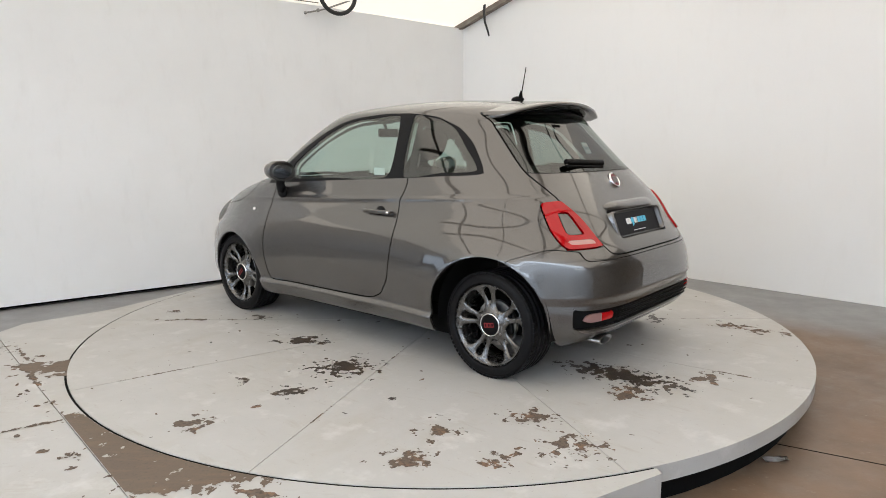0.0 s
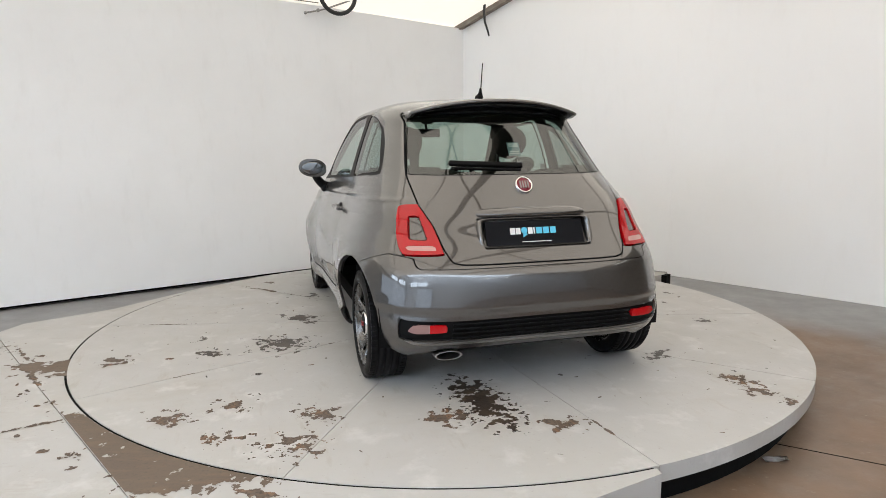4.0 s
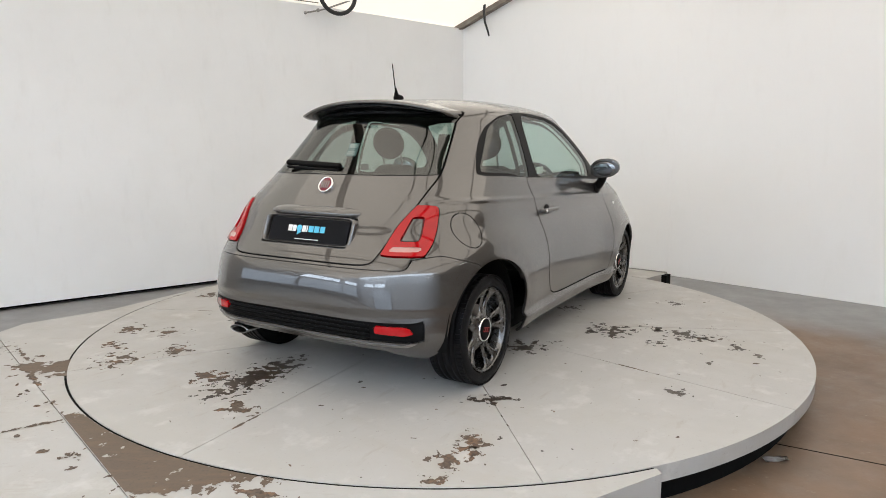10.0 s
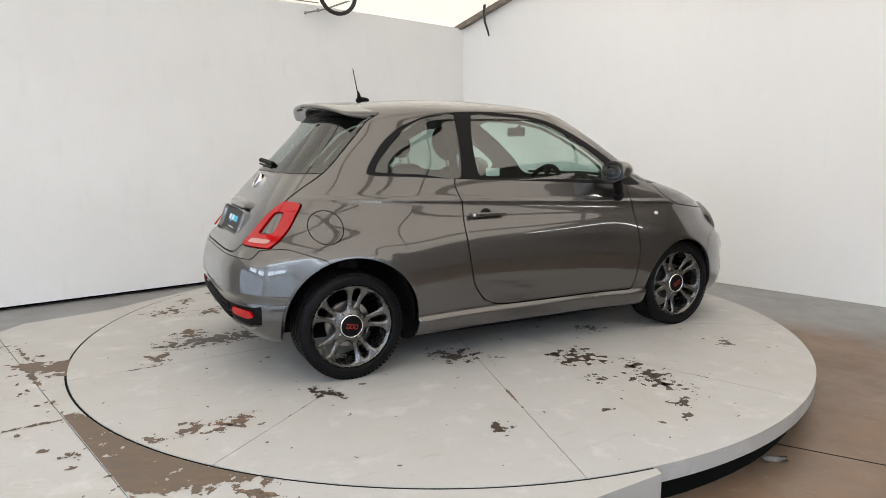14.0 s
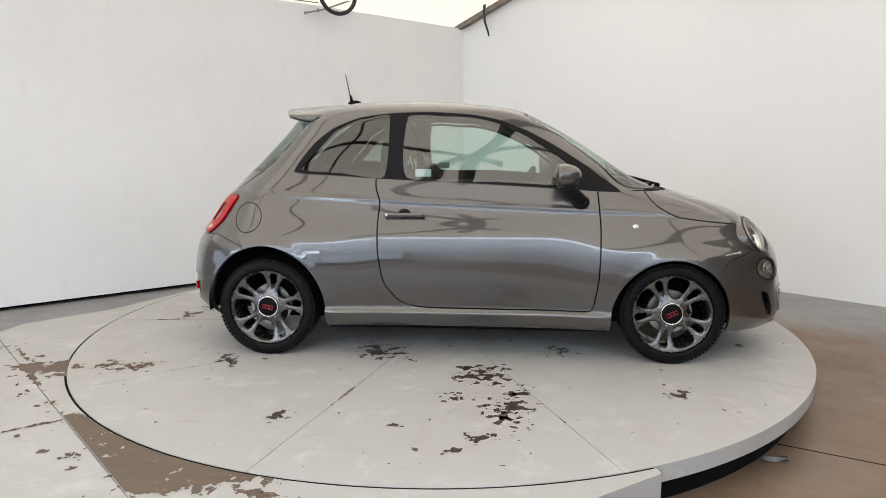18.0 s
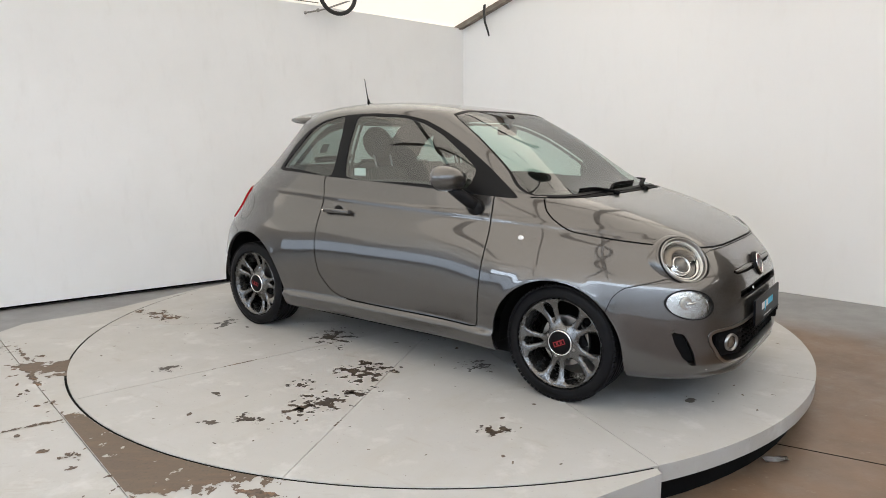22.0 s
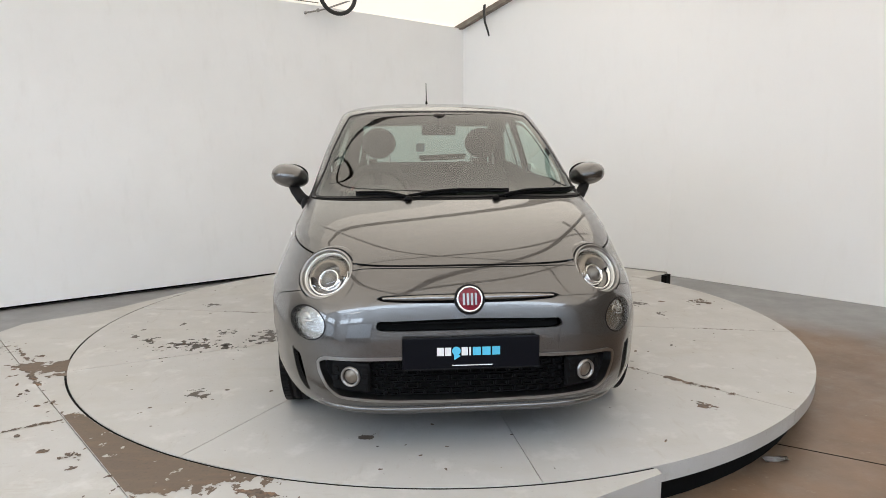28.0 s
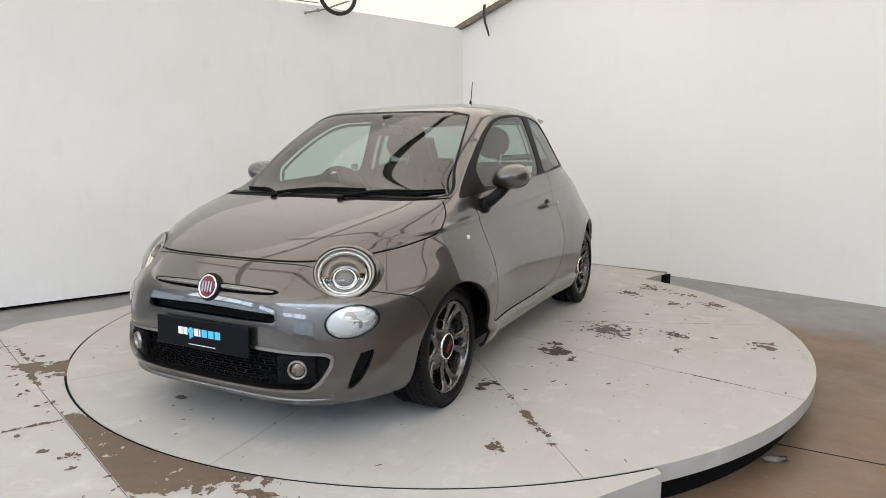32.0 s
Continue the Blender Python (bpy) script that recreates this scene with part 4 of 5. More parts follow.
sheet.carve("rear_bumper", outline_field(R_BUMPER, [X, Z], 0.25), lambda c: c[:, X] < -0.05, 0.0018)
# the rear wing of the tail is open underneath
sheet.carve("underside", lambda v: v[:, Z] - np.where(v[:, X] < -0.1, 0.262 - 0.055 * np.clip((np.abs(v[:, Y]) - 0.50) / 0.14, 0, 1), np.where(v[:, X] > 2.4, 0.165, 0.185)), anywhere, among=("body", "rear_bumper", "front_bumper"))

body = sheet_part("body", sheet.piece(("body",)), PAINT, car, 0, 0.015)
sheet_part("shut_line", sheet.piece(("shut_line",)), GAP, body, 0.010, label="dark gap between the panels")
for side in (1, -1):
    door = sheet_part("door", sheet.piece(("door",), side), PAINT, car, 0, 0.014)
    sheet_part("window_surround", sheet.piece(("window_surround",), side), TRIM, car, 0.002, 0.015, "black window surround and pillar")
    sheet_part("door_glass", sheet.piece(("door_glass",), side), GLASS, door, 0.005, label="green-tinted window glass")
    sheet_part("quarter_glass", sheet.piece(("quarter_glass",), side), GLASS_DARK, car, 0.005, label="dark-tinted fixed side glass")
    sheet_part("door_lining", sheet.piece(("door_glass",), side, lambda c: door_glass_field(c) > -0.022), CABIN, door, 0.045, label="dark frame inside the door window")
    sheet_part("quarter_lining", sheet.piece(("quarter_glass",), side, lambda c: (quarter_field(c) > -0.050) & (c[:, Z] > 1.04)), CABIN, car, 0.055, label="dark trim inside the fixed side glass")
    lamp = sheet_part("tail_lamp", sheet.piece(("tail_lamp",), side), RED, car, -0.011, 0.03, "glossy red tail lamp")
    sheet_part("lamp_insert", sheet.piece(("lamp_insert",), side), PAINT, lamp, -0.002, 0.012, "body-coloured insert")
    sheet_part("insert_edge", sheet.piece(("insert_edge",), side), REDDARK, lamp, 0.004, 0.0, "dark red edge of the insert")
    sheet_part("reverse_lamp", sheet.piece(("reverse_lamp",), side), REVERSE, lamp, -0.009, 0.01, "clear pinkish reversing lens")
    sheet_part("reflector", sheet.piece(("reflector",), side), RED, car, -0.003, 0.02, "red reflector in the bumper")
    vent = sheet_part("side_vent", sheet.piece(("side_vent",), side), PLASTIC, car, 0.03, 0.0, "black honeycomb side vent")
    v, n, t = sheet.piece(("low_lamp_lens",), side)
    c = v.mean(0)
    dome = lambda q, c=c: 0.014 * np.clip(1 - ((q - c) ** 2).sum(1) / 0.0075, 0, 1)
    low = sheet_part("low_beam_lamp", (v, n, t), FACETS, car, 0.014, label="small round lower lamp with a clear lens")
    sheet_part("lens", (v, n, t), LENS, low, 0.0, bulge=dome)
    sheet_part("bezel", sheet.piece(("low_lamp_bezel",), side), TRIM, low, 0.001, 0.014, "black ring")
sheet_part("fuel_flap", sheet.piece(("fuel_flap",)), PAINT, car, 0, 0.01)
sheet_part("screen_border", sheet.piece(("screen_border",)), TRIM, car, 0.002, 0.015, "black printed edge of the windscreen")
sheet_part("windscreen", sheet.piece(("windscreen",)), GLASS, car, 0.003, label="green-tinted windscreen glass")
tailgate = sheet_part("tailgate", sheet.piece(("tailgate",)), PAINT, car, 0, 0.014)
sheet_part("backlight_border", sheet.piece(("backlight_border",)), TRIM, tailgate, 0.001, 0.01, "black glass edge")
sheet_part("backlight", sheet.piece(("backlight",)), GLASS_DARK, tailgate, 0.003, label="dark-tinted rear window glass")
for side in (1, -1):
    sheet_part("backlight_lining", sheet.piece(("backlight",), side, lambda c: (back_field(c) > -0.055) & (np.abs(c[:, Y]) > 0.40) & (c[:, Z] < 1.29)), CABIN, tailgate, 0.035, label="dark trim inside the rear window")
sheet_part("plate_recess", sheet.piece(("plate_recess",)), PAINT, tailgate, 0.022, 0.0, "body-coloured number plate recess")
bonnet = sheet_part("bonnet", sheet.piece(("bonnet",)), PAINT, car, 0, 0.014)
sheet_part("cowl", sheet.piece(("cowl",)), PLASTIC, car, 0.006, 0.01, "black plastic cowl below the windscreen")
front_bumper = sheet_part("front_bumper", sheet.piece(("front_bumper",)), PAINT, car, 0, 0.02)
sheet_part("air_intake", sheet.piece(("intake",)), GAP, front_bumper, 0.045, 0.0, "black upper air intake")
sheet_part("nose_slot", sheet.piece(("nose_slot",)), GAP, front_bumper, 0.012, 0.0, "dark slot round the chrome bar")
sheet_part("grille_trim", sheet.piece(("grille_trim",)), SATIN, front_bumper, -0.006, 0.055, "satin grey surround of the lower grille")
sheet_part("grille", sheet.piece(("grille",)), PLASTIC, front_bumper, 0.035, 0.0, "black lower grille")
rear_bumper = sheet_part("rear_bumper", sheet.piece(("rear_bumper",)), PAINT, car, 0, 0.02)
sheet_part("diffuser", sheet.piece(("diffuser",)), PLASTIC, rear_bumper, 0.012, 0.0, "black plastic rear insert")
sheet_part("rear_fog", sheet.piece(("rear_fog",)), FOGLENS, rear_bumper, -0.003, 0.02, "clear pinkish lens beside the reflector")
sheet_part("diffuser_trim", sheet.piece(("diffuser_trim",)), SATIN, rear_bumper, -0.003, 0.01, "satin silver strip")
sheet_part("cabin_lining", sheet.piece(("body", "door", "tailgate", "window_surround", "bonnet", "backlight_border", "screen_border"), keep=lambda c: (c[:, Z] > 0.5) & (c[:, X] < 2.3)),
           CABIN, car, 0.028, label="dark cabin lining")


# underbody, set low and black to deepen the shade below, and wheel housings
bm = bm_box(0.34, 1.96, -0.66, 0.66, 0.140, 0.24)
box(bm, -0.16, 2.80, -0.46, 0.46, 0.150, 0.25)
box(bm, -0.34, -0.16, -0.46, 0.46, 0.205, 0.26)
part("underbody", bm, GAP, car, "black underbody")
for cx, cz, r in ARCHES:
    for side in (1, -1):
        bm = revolve([(r + 0.012, 0.765 * side), (r + 0.012, 0.46 * side), (0.02, 0.46 * side)], 40, math.pi * 1.08, False)
        bmesh.ops.transform(bm, matrix=pose(cx, 0, cz) @ Matrix.Rotation(radians(7.2), 4, "Y"), verts=bm.verts)
        part("wheel_housing", bm, GAP, car, "black plastic wheel housing", True)


# ---- wheels ----
def wheel(at, turn):
    w = tagged(new("wheel"), "dark grey alloy wheel with five double spokes and a black tyre")
    w.parent = car
    prof = [(0.206, -0.085), (0.217, -0.094), (0.245, -0.098), (0.268, -0.094), (0.282, -0.082)]
    for g in (-0.050, -0.017, 0.017, 0.050):
        prof += [(0.2895, g - 0.006), (0.283, g - 0.005), (0.283, g + 0.005), (0.2895, g + 0.006)]
    prof += [(0.282, 0.082), (0.268, 0.094), (0.245, 0.098), (0.236, 0.097), (0.2305, 0.0965), (0.2275, 0.094), (0.2255, 0.088), (0.2245, 0.075)]
    tyre = part("tyre", revolve(prof, 96), RUBBER, w, "worn black rubber tyre", True)
    # shoulder blocks of the tread
    bm = bmesh.new()
    for k in range(72):
        for y0, y1 in ((0.060, 0.088), (-0.088, -0.060)):
            box(bm, -0.0098, 0.0098, y0, y1, 0.279, 0.2892, Matrix.Rotation(2 * math.pi * k / 72, 4, "Y"))
    bmesh.ops.recalc_face_normals(bm, faces=bm.faces)
    tagged(part("tread", bm, RUBBER, tyre), kind="stuff")
    rim = part("rim", revolve([(0.206, 0.092), (0.210, 0.089), (0.207, 0.082), (0.200, 0.078), (0.194, 0.060), (0.188, 0.0), (0.188, -0.09), (0.206, -0.096)], 72), ALLOY, w, "dark grey alloy rim", True)
    # the spoke face, pierced by five narrow and five wide openings
    rr, aa = np.linspace(0.05, 0.2035, 34), np.linspace(0, 2 * np.pi, 260, endpoint=False)
    g = np.zeros((len(rr), len(aa), 3))
    g[..., 0] = rr[:, None] * np.cos(aa)
    g[..., 2] = -rr[:, None] * np.sin(aa)
    s = np.clip((rr - 0.06) / 0.14, 0, 1)
    g[..., 1] = (0.080 - 0.030 * np.sin(np.pi * np.clip(s * 0.9 + 0.1, 0, 1)) * (1 - 0.5 * s))[:, None]
    disc = grid_sheet(g[:, ::-1])
    if disc.n[:, 1].mean() < 0:
        disc.n, disc.t = -disc.n, disc.t[:, ::-1]
    edges = []
    for k in range(5):
        a = radians(72 * k + 18)
        turn2 = lambda pts, a=a: [(x * math.cos(a) - z * math.sin(a), x * math.sin(a) + z * math.cos(a)) for x, z in pts]
        narrow = [(0.102, 0.0), (0.112, 0.007), (0.140, 0.0135), (0.168, 0.0185), (0.1855, 0.0145), (0.191, 0.0), (0.1855, -0.0145), (0.168, -0.0185), (0.140, -0.0135), (0.112, -0.007)]
        edges.append(outline_field(turn2(narrow), [0, 2], 0.7))
        a += radians(36)
        turn3 = lambda pts, a=a: [(x * math.cos(a) - z * math.sin(a), x * math.sin(a) + z * math.cos(a)) for x, z in pts]
        wide = [(0.084, 0.0), (0.092, 0.023), (0.114, 0.039), (0.146, 0.050), (0.174, 0.053), (0.190, 0.040), (0.199, 0.0), (0.190, -0.040), (0.174, -0.053), (0.146, -0.050), (0.114, -0.039), (0.092, -0.023)]
        edges.append(outline_field(turn3(wide), [0, 2], 0.6))
    hole = lambda v: np.min([e(v) for e in edges], axis=0)
    disc.carve("hole", hole, lambda c: np.hypot(c[:, 0], c[:, 2]) < 0.2025)
    v, n, t = disc.piece(("body",))
    d = np.clip(hole(v), 0, 0.02)
    v = v.copy()
    v[:, 1] -= 0.008 * np.exp(-d / 0.004)
    n2 = np.zeros_like(v)
    fn = np.cross(v[t[:, 1]] - v[t[:, 0]], v[t[:, 2]] - v[t[:, 0]])
    for k in range(3):
        np.add.at(n2, t[:, k], fn)
    sheet_part("spokes", (v, n2, t), ALLOY, rim, 0, 0.018, "five double spokes")
    cap = part("hub_cap", revolve([(0.0, 0.083), (0.034, 0.083), (0.049, 0.080), (0.053, 0.074)], 48), PLASTIC, rim, "dark hub cap with a red mark", True)
    part("cap_ring", revolve([(0.053, 0.074), (0.054, 0.079), (0.058, 0.079), (0.061, 0.072), (0.064, 0.050)], 48), CHROME, rim, "bright ring round the cap", True)
    # the mark: a slanted figure of plain red bars
    for k in (-1, 0, 1):
        bm = bmesh.new()
        for x0, x1, z0, z1 in ((-0.009, 0.009, 0.008, 0.012), (-0.009, 0.009, -0.012, -0.008), (0.0055, 0.009, -0.012, 0.012), (-0.009, -0.0055, -0.012, 0.012)):
            box(bm, x0 + 0.0205 * k, x1 + 0.0205 * k, 0.0825, 0.0845, z0, z1)
        bmesh.ops.recalc_face_normals(bm, faces=bm.faces)
        part("red_bar", bm, REDMARK, cap)
    rim.scale = (1.065, 1, 1.065)
    brake = part("brake_disc", revolve([(0.03, 0.018), (0.125, 0.018), (0.125, -0.004), (0.03, -0.004)], 48), STEEL, w, "steel brake disc")
    part("brake_caliper", bm_box(-0.11, -0.05, -0.03, 0.035, -0.06, 0.06, 0.012), PLASTIC, w, "dark brake caliper")
    for k in range(4):
        a = radians(90 * k + 45)
        bm = bmesh.new()
        bmesh.ops.create_cone(bm, cap_ends=True, segments=10, radius1=0.009, radius2=0.007, depth=0.02, matrix=pose(0.069 * math.cos(a), 0.058, 0.069 * math.sin(a), -90))
        part("wheel_bolt", bm, STEEL, rim)
    w.matrix_basis = at @ pose(0, 0, 0, 0, turn, 0)
    return w


SIZE = Matrix.Diagonal((0.978, 1.04, 0.978, 1))
first = wheel(pose(0, 0.698, 0.2833), 10)
first.matrix_basis = first.matrix_basis @ SIZE
for at in (pose(2.3, 0.706, 0.2833) @ pose(0, 0, 0, 0, 45, 0), pose(0, -0.698, 0.2833, 0, 0, 180) @ pose(0, 0, 0, 0, -12, 0), pose(2.3, -0.706, 0.2833, 0, 0, 180) @ pose(0, 0, 0, 0, 25, 0)):
    copy_thing(first, at)


# ---- fittings of the car ----
def on_skin(y, z, front_end=True):
    """The place on the nose or tail at that height and distance from the middle, and the outward direction there."""
    lv = levels()
    row = [np.interp(z, lv[:, 0], lv[:, i]) for i in range(6)]
    _, xf, xr, w, nf, nr = row
    n, end = (nf, xf) if front_end else (nr, xr)
    k = (1 - (abs(y) / w) ** n) ** (1 / n)
    return 1.0 + (end - 1.0) * k


def facing(x, y, z, lean=0.0, swing=0.0, back=False):
    """A pose at a place whose -y looks out of the nose (or tail): local x runs across the car, local z up."""
    return pose(x, y, z, 0, 0, -90 if back else 90) @ pose(0, 0, 0, lean, 0, 0) @ pose(0, 0, 0, 0, 0, swing)


def put(name, bm, mat, parent, m, label="", smooth=False):
    bmesh.ops.transform(bm, matrix=m, verts=bm.verts)
    return part(name, bm, mat, parent, label, smooth)


def number_plate(parent, m, half):
    """A black dealer plate: white and blue bars stand for the lettering."""
    plate = put("number_plate", bm_box(-half, half, -0.006, 0.004, -0.062, 0.062, 0.004), PLATE, parent, m, "black show plate with white and blue bars")
    for x0, x1, mat in ((-0.132, -0.106, WHITE), (-0.102, -0.078, WHITE), (-0.038, -0.014, WHITE), (-0.009, -0.002, WHITE), (0.005, 0.036, BLUE), (0.042, 0.073, BLUE), (0.080, 0.110, BLUE)):
        put("print_bar", bm_box(x0, x1, -0.0075, -0.005, -0.008, 0.024), mat, plate, m)
    put("print_mark", revolve([(0.0, -0.0078), (0.0165, -0.0078), (0.0165, -0.005)], 24), BLUE, plate, m @ pose(-0.058, 0, 0.010))
    bm = bmesh.new()
    bmesh.ops.create_cone(bm, cap_ends=True, segments=3, radius1=0.017, radius2=0.017, depth=0.002, matrix=pose(-0.058, -0.0068, -0.010, 90, 0, 0) @ pose(0, 0, 0, 0, 0, 30))
    put("print_mark", bm, BLUE, plate, m)
    put("print_bar", bm_box(-0.075, 0.080, -0.0072, -0.005, -0.048, -0.0445), WHITE, plate, m)
    put("plate_frame", bm_box(-half, half, -0.0085, -0.005, -0.062, -0.057), TRIM, plate, m)


def badge(parent, m, r, dark=True):
    """A round red badge in a bright ring; four pale bars stand for its letters."""
    b = put("badge", revolve([(0.0, -0.012), (r * 0.78, -0.010), (r * 0.82, -0.006)], 40), REDPAINT, parent, m, "round dark red badge with pale bars", True)
    if dark:
        put("outer_ring", revolve([(r * 0.96, -0.010), (r * 1.02, -0.011), (r * 1.12, -0.003), (r * 1.14, 0.012)], 40), TRIM, b, m, "black outer ring", True)
    put("ring", revolve([(r * 0.80, -0.008), (r * 0.84, -0.014), (r * 0.95, -0.013), (r, -0.004), (r, 0.01)], 40), CHROME, b, m, "chrome ring", True)
    for k in range(4):
        put("bar", bm_box(r * (-0.52 + 0.29 * k), r * (-0.36 + 0.29 * k), -0.0145, -0.010, -r * 0.42, r * 0.42), SATIN, b, m)


# nose: badge, chrome bars, plate, fog lamps, grille mesh
badge(front_bumper, facing(on_skin(0, 0.626) + 0.006, 0, 0.626, -18), 0.053)
for s in (1, -1):
    bm = bmesh.new()
    n = 12
    prev = None
    for i in range(n + 1):
        y = 0.055 + (0.335 - 0.055) * i / n
        x = on_skin(y, 0.630) - 0.004
        hh = 0.0135 * (1 - 0.62 * (i / n) ** 3)
        ring = [bm.verts.new((x + dx, s * y, 0.630 + dz)) for dx, dz in ((-0.012, hh), (0.006, hh * 0.8), (0.010, 0), (0.006, -hh * 0.8), (-0.012, -hh))]
        if prev:
            for a in range(4):
                bm.faces.new((prev[a], prev[a + 1], ring[a + 1], ring[a]))
        prev = ring
    bmesh.ops.recalc_face_normals(bm, faces=bm.faces)
    part("nose_bar", bm, NOSEBAR, front_bumper, "satin silver nose bar", True)
    # fog lamp in its dark pod
    fx = on_skin(0.460, 0.333) - 0.012
    m = facing(fx, s * 0.460, 0.333, 0, s * 24)
    pod = put("fog_pod", bm_box(-0.085, 0.075, -0.004, 0.03, -0.062, 0.058, 0.012), PLASTIC, front_bumper, m, "black fog lamp pod")
    put("fog_ring", revolve([(0.030, -0.006), (0.033, -0.016), (0.038, -0.016), (0.041, -0.002)], 32), SATIN, pod, m, "chrome ring of the fog lamp", True)
    put("fog_lens", revolve([(0.0, -0.012), (0.018, -0.010), (0.031, -0.002)], 28), SMOKE, pod, m, "fog lamp lens", True)
    for i, (dx, dz) in enumerate(((-0.066, 0.024), (-0.066, -0.010), (0.060, 0.026), (0.060, -0.012))):
        put("rib", bm_box(dx - 0.014, dx + 0.014, -0.009, 0, dz - 0.011, dz + 0.011, 0.004), PLASTIC, pod, m)
for s in (1, -1):
    edge = [(on_skin(y, z) + 0.002, s * y, z) for y, z in ((0.705, 0.275), (0.690, 0.257), (0.665, 0.247), (0.628, 0.236), (0.575, 0.223))]
    part("vent_blade", tube(edge, 0.007, 8, 0.5), SATIN, front_bumper, "grey blade under the side vent", True)
number_plate(front_bumper, facing(on_skin(0, 0.445) + 0.022, 0, 0.430, -2), 0.264)
lip = [(on_skin(y, 0.195) + 0.004, y, 0.196 + 0.010 * (abs(y) / 0.62) ** 4) for y in np.linspace(-0.62, 0.62, 33)]
part("bumper_lip", tube(lip, 0.013, 10), PAINT, front_bumper, "body-coloured lip under the bumper", True)
# honeycomb of the grille, one small link after another
links = bmesh.new()
for row in range(6):
    for col in range(17):
        y = -0.40 + 0.05 * col + (0.025 if row % 2 else 0)
        z = 0.268 + 0.026 * row
        if abs(y) > 0.385 or z > 0.395:
            continue
        x = on_skin(y, z) - 0.026
        m = facing(x, y, z, 0, 34 * y / 0.4 * abs(y) / 0.4)
        for x0, x1, z0, z1 in ((-0.020, 0.020, 0.0065, 0.0095), (-0.020, 0.020, -0.0095, -0.0065), (-0.023, -0.018, -0.008, 0.008), (0.018, 0.023, -0.008, 0.008)):
            box(links, x0, x1, -0.008, 0.004, z0, z1, m)
bmesh.ops.recalc_face_normals(links, faces=links.faces)
tagged(part("grille_mesh", links, PLASTIC, front_bumper, "black honeycomb mesh"), kind="stuff")
put("intake_bar", bm_box(-0.30, 0.30, -0.004, 0.004, -0.003, 0.003, 0.002), PLASTIC, front_bumper, facing(on_skin(0, 0.535) - 0.03, 0, 0.535))

# headlamps: bowl, projector under a half-round lid, rings, clear dome; and the insides of the low lamps
for s in (1, -1):
    axis = Vector((HEAD_AXIS[0], s * HEAD_AXIS[1], HEAD_AXIS[2]))
    across = Vector((0, 0, 1)).cross(axis).normalized()
    m = Matrix((across, -axis, axis.cross(across))).transposed().to_4x4()
    m.translation = Vector((HEAD_AT[0], s * HEAD_AT[1], HEAD_AT[2])) - axis * 0.012
    m = m @ Matrix.Diagonal((1.025, 1, 0.915, 1))
    head = put("headlamp", revolve([(0.112, 0.002), (0.100, 0.028), (0.060, 0.046), (0.0, 0.048)], 48), BOWL, car, m, "round headlamp with a clear domed lens", True)
    bm = revolve([(0.225, 0.120), (0.190, 0.076), (0.163, 0.040), (0.146, 0.016), (0.134, 0.004), (0.128, 0.002)], 64)
    for v in bm.verts:
        r = math.hypot(v.co.x, v.co.z)
        k = 0.12 + 0.88 * min(max(v.co.z / r + 0.75, 0), 1)
        r2 = 0.128 + (r - 0.128) * k
        v.co.x, v.co.z = v.co.x * r2 / r, v.co.z * r2 / r
    put("collar", bm, PAINT, head, m, "body-coloured collar", True)
    put("seal", revolve([(0.131, 0.060), (0.1295, 0.012), (0.1285, -0.001), (0.1225, -0.003), (0.121, 0.006)], 64), TRIM, head, m, "black rubber seal", True)
    put("bezel", revolve([(0.122, 0.004), (0.1205, -0.006), (0.115, -0.008), (0.110, -0.004), (0.109, 0.010)], 64), SATIN, head, m, "satin metal ring", True)
    put("lens", revolve([(0.112, -0.003), (0.098, -0.014), (0.075, -0.023), (0.045, -0.029), (0.0, -0.032)], 48), LENS, head, m, "clear domed lens", True)
    put("light_ring", revolve([(0.098, 0.020), (0.100, 0.008), (0.106, 0.006), (0.109, 0.014)], 56), HALO, head, m, "pale daytime light ring", True)
    put("projector", revolve([(0.0, 0.004), (0.018, 0.008), (0.032, 0.020), (0.038, 0.040)], 32), LAMPGLASS, head, m @ pose(0, 0, -0.014), "round projector lens", True)
    put("projector_ring", revolve([(0.038, 0.040), (0.041, 0.020), (0.047, 0.022), (0.058, 0.044)], 40), CHROME, head, m @ pose(0, 0, -0.014), "bright projector ring", True)
    lid = revolve([(0.058, 0.044), (0.060, 0.004), (0.066, 0.002), (0.086, 0.012), (0.092, 0.034)], 36, math.pi * 1.05, False)
    put("eyelid", lid, SMOKE, head, m @ pose(0, 0, -0.004, 0, -4, 0), "smoked half-round eyelid", True)
    put("lid_edge", revolve([(0.080, 0.030), (0.083, 0.014), (0.089, 0.016), (0.092, 0.032)], 36, math.pi * 1.1, False), CHROME, head, m @ pose(0, 0, -0.004, 0, 176, 0), "bright inner arc", True)
    low = [o for o in car.children if o.name.startswith("low_beam_lamp")][0 if s == 1 else 1]
    x = on_skin(0.635, 0.519)
    m = facing(x - 0.014, s * 0.632, 0.519, -6, s * 38)
    put("bulb_cup", revolve([(0.0, 0.004), (0.012, 0.0), (0.026, -0.004), (0.030, 0.002)], 28), LAMPCORE, low, m @ pose(-0.012, 0, 0.006), "bulb reflector", True)
    put("bulb_cup", revolve([(0.0, 0.004), (0.008, 0.0), (0.018, -0.002), (0.021, 0.002)], 24), SATIN, low, m @ pose(0.022, 0, -0.014), "bulb reflector", True)
    put("shield", bm_box(-0.016, 0.030, -0.012, -0.006, -0.002, 0.008, 0.003), CHROME, low, m)

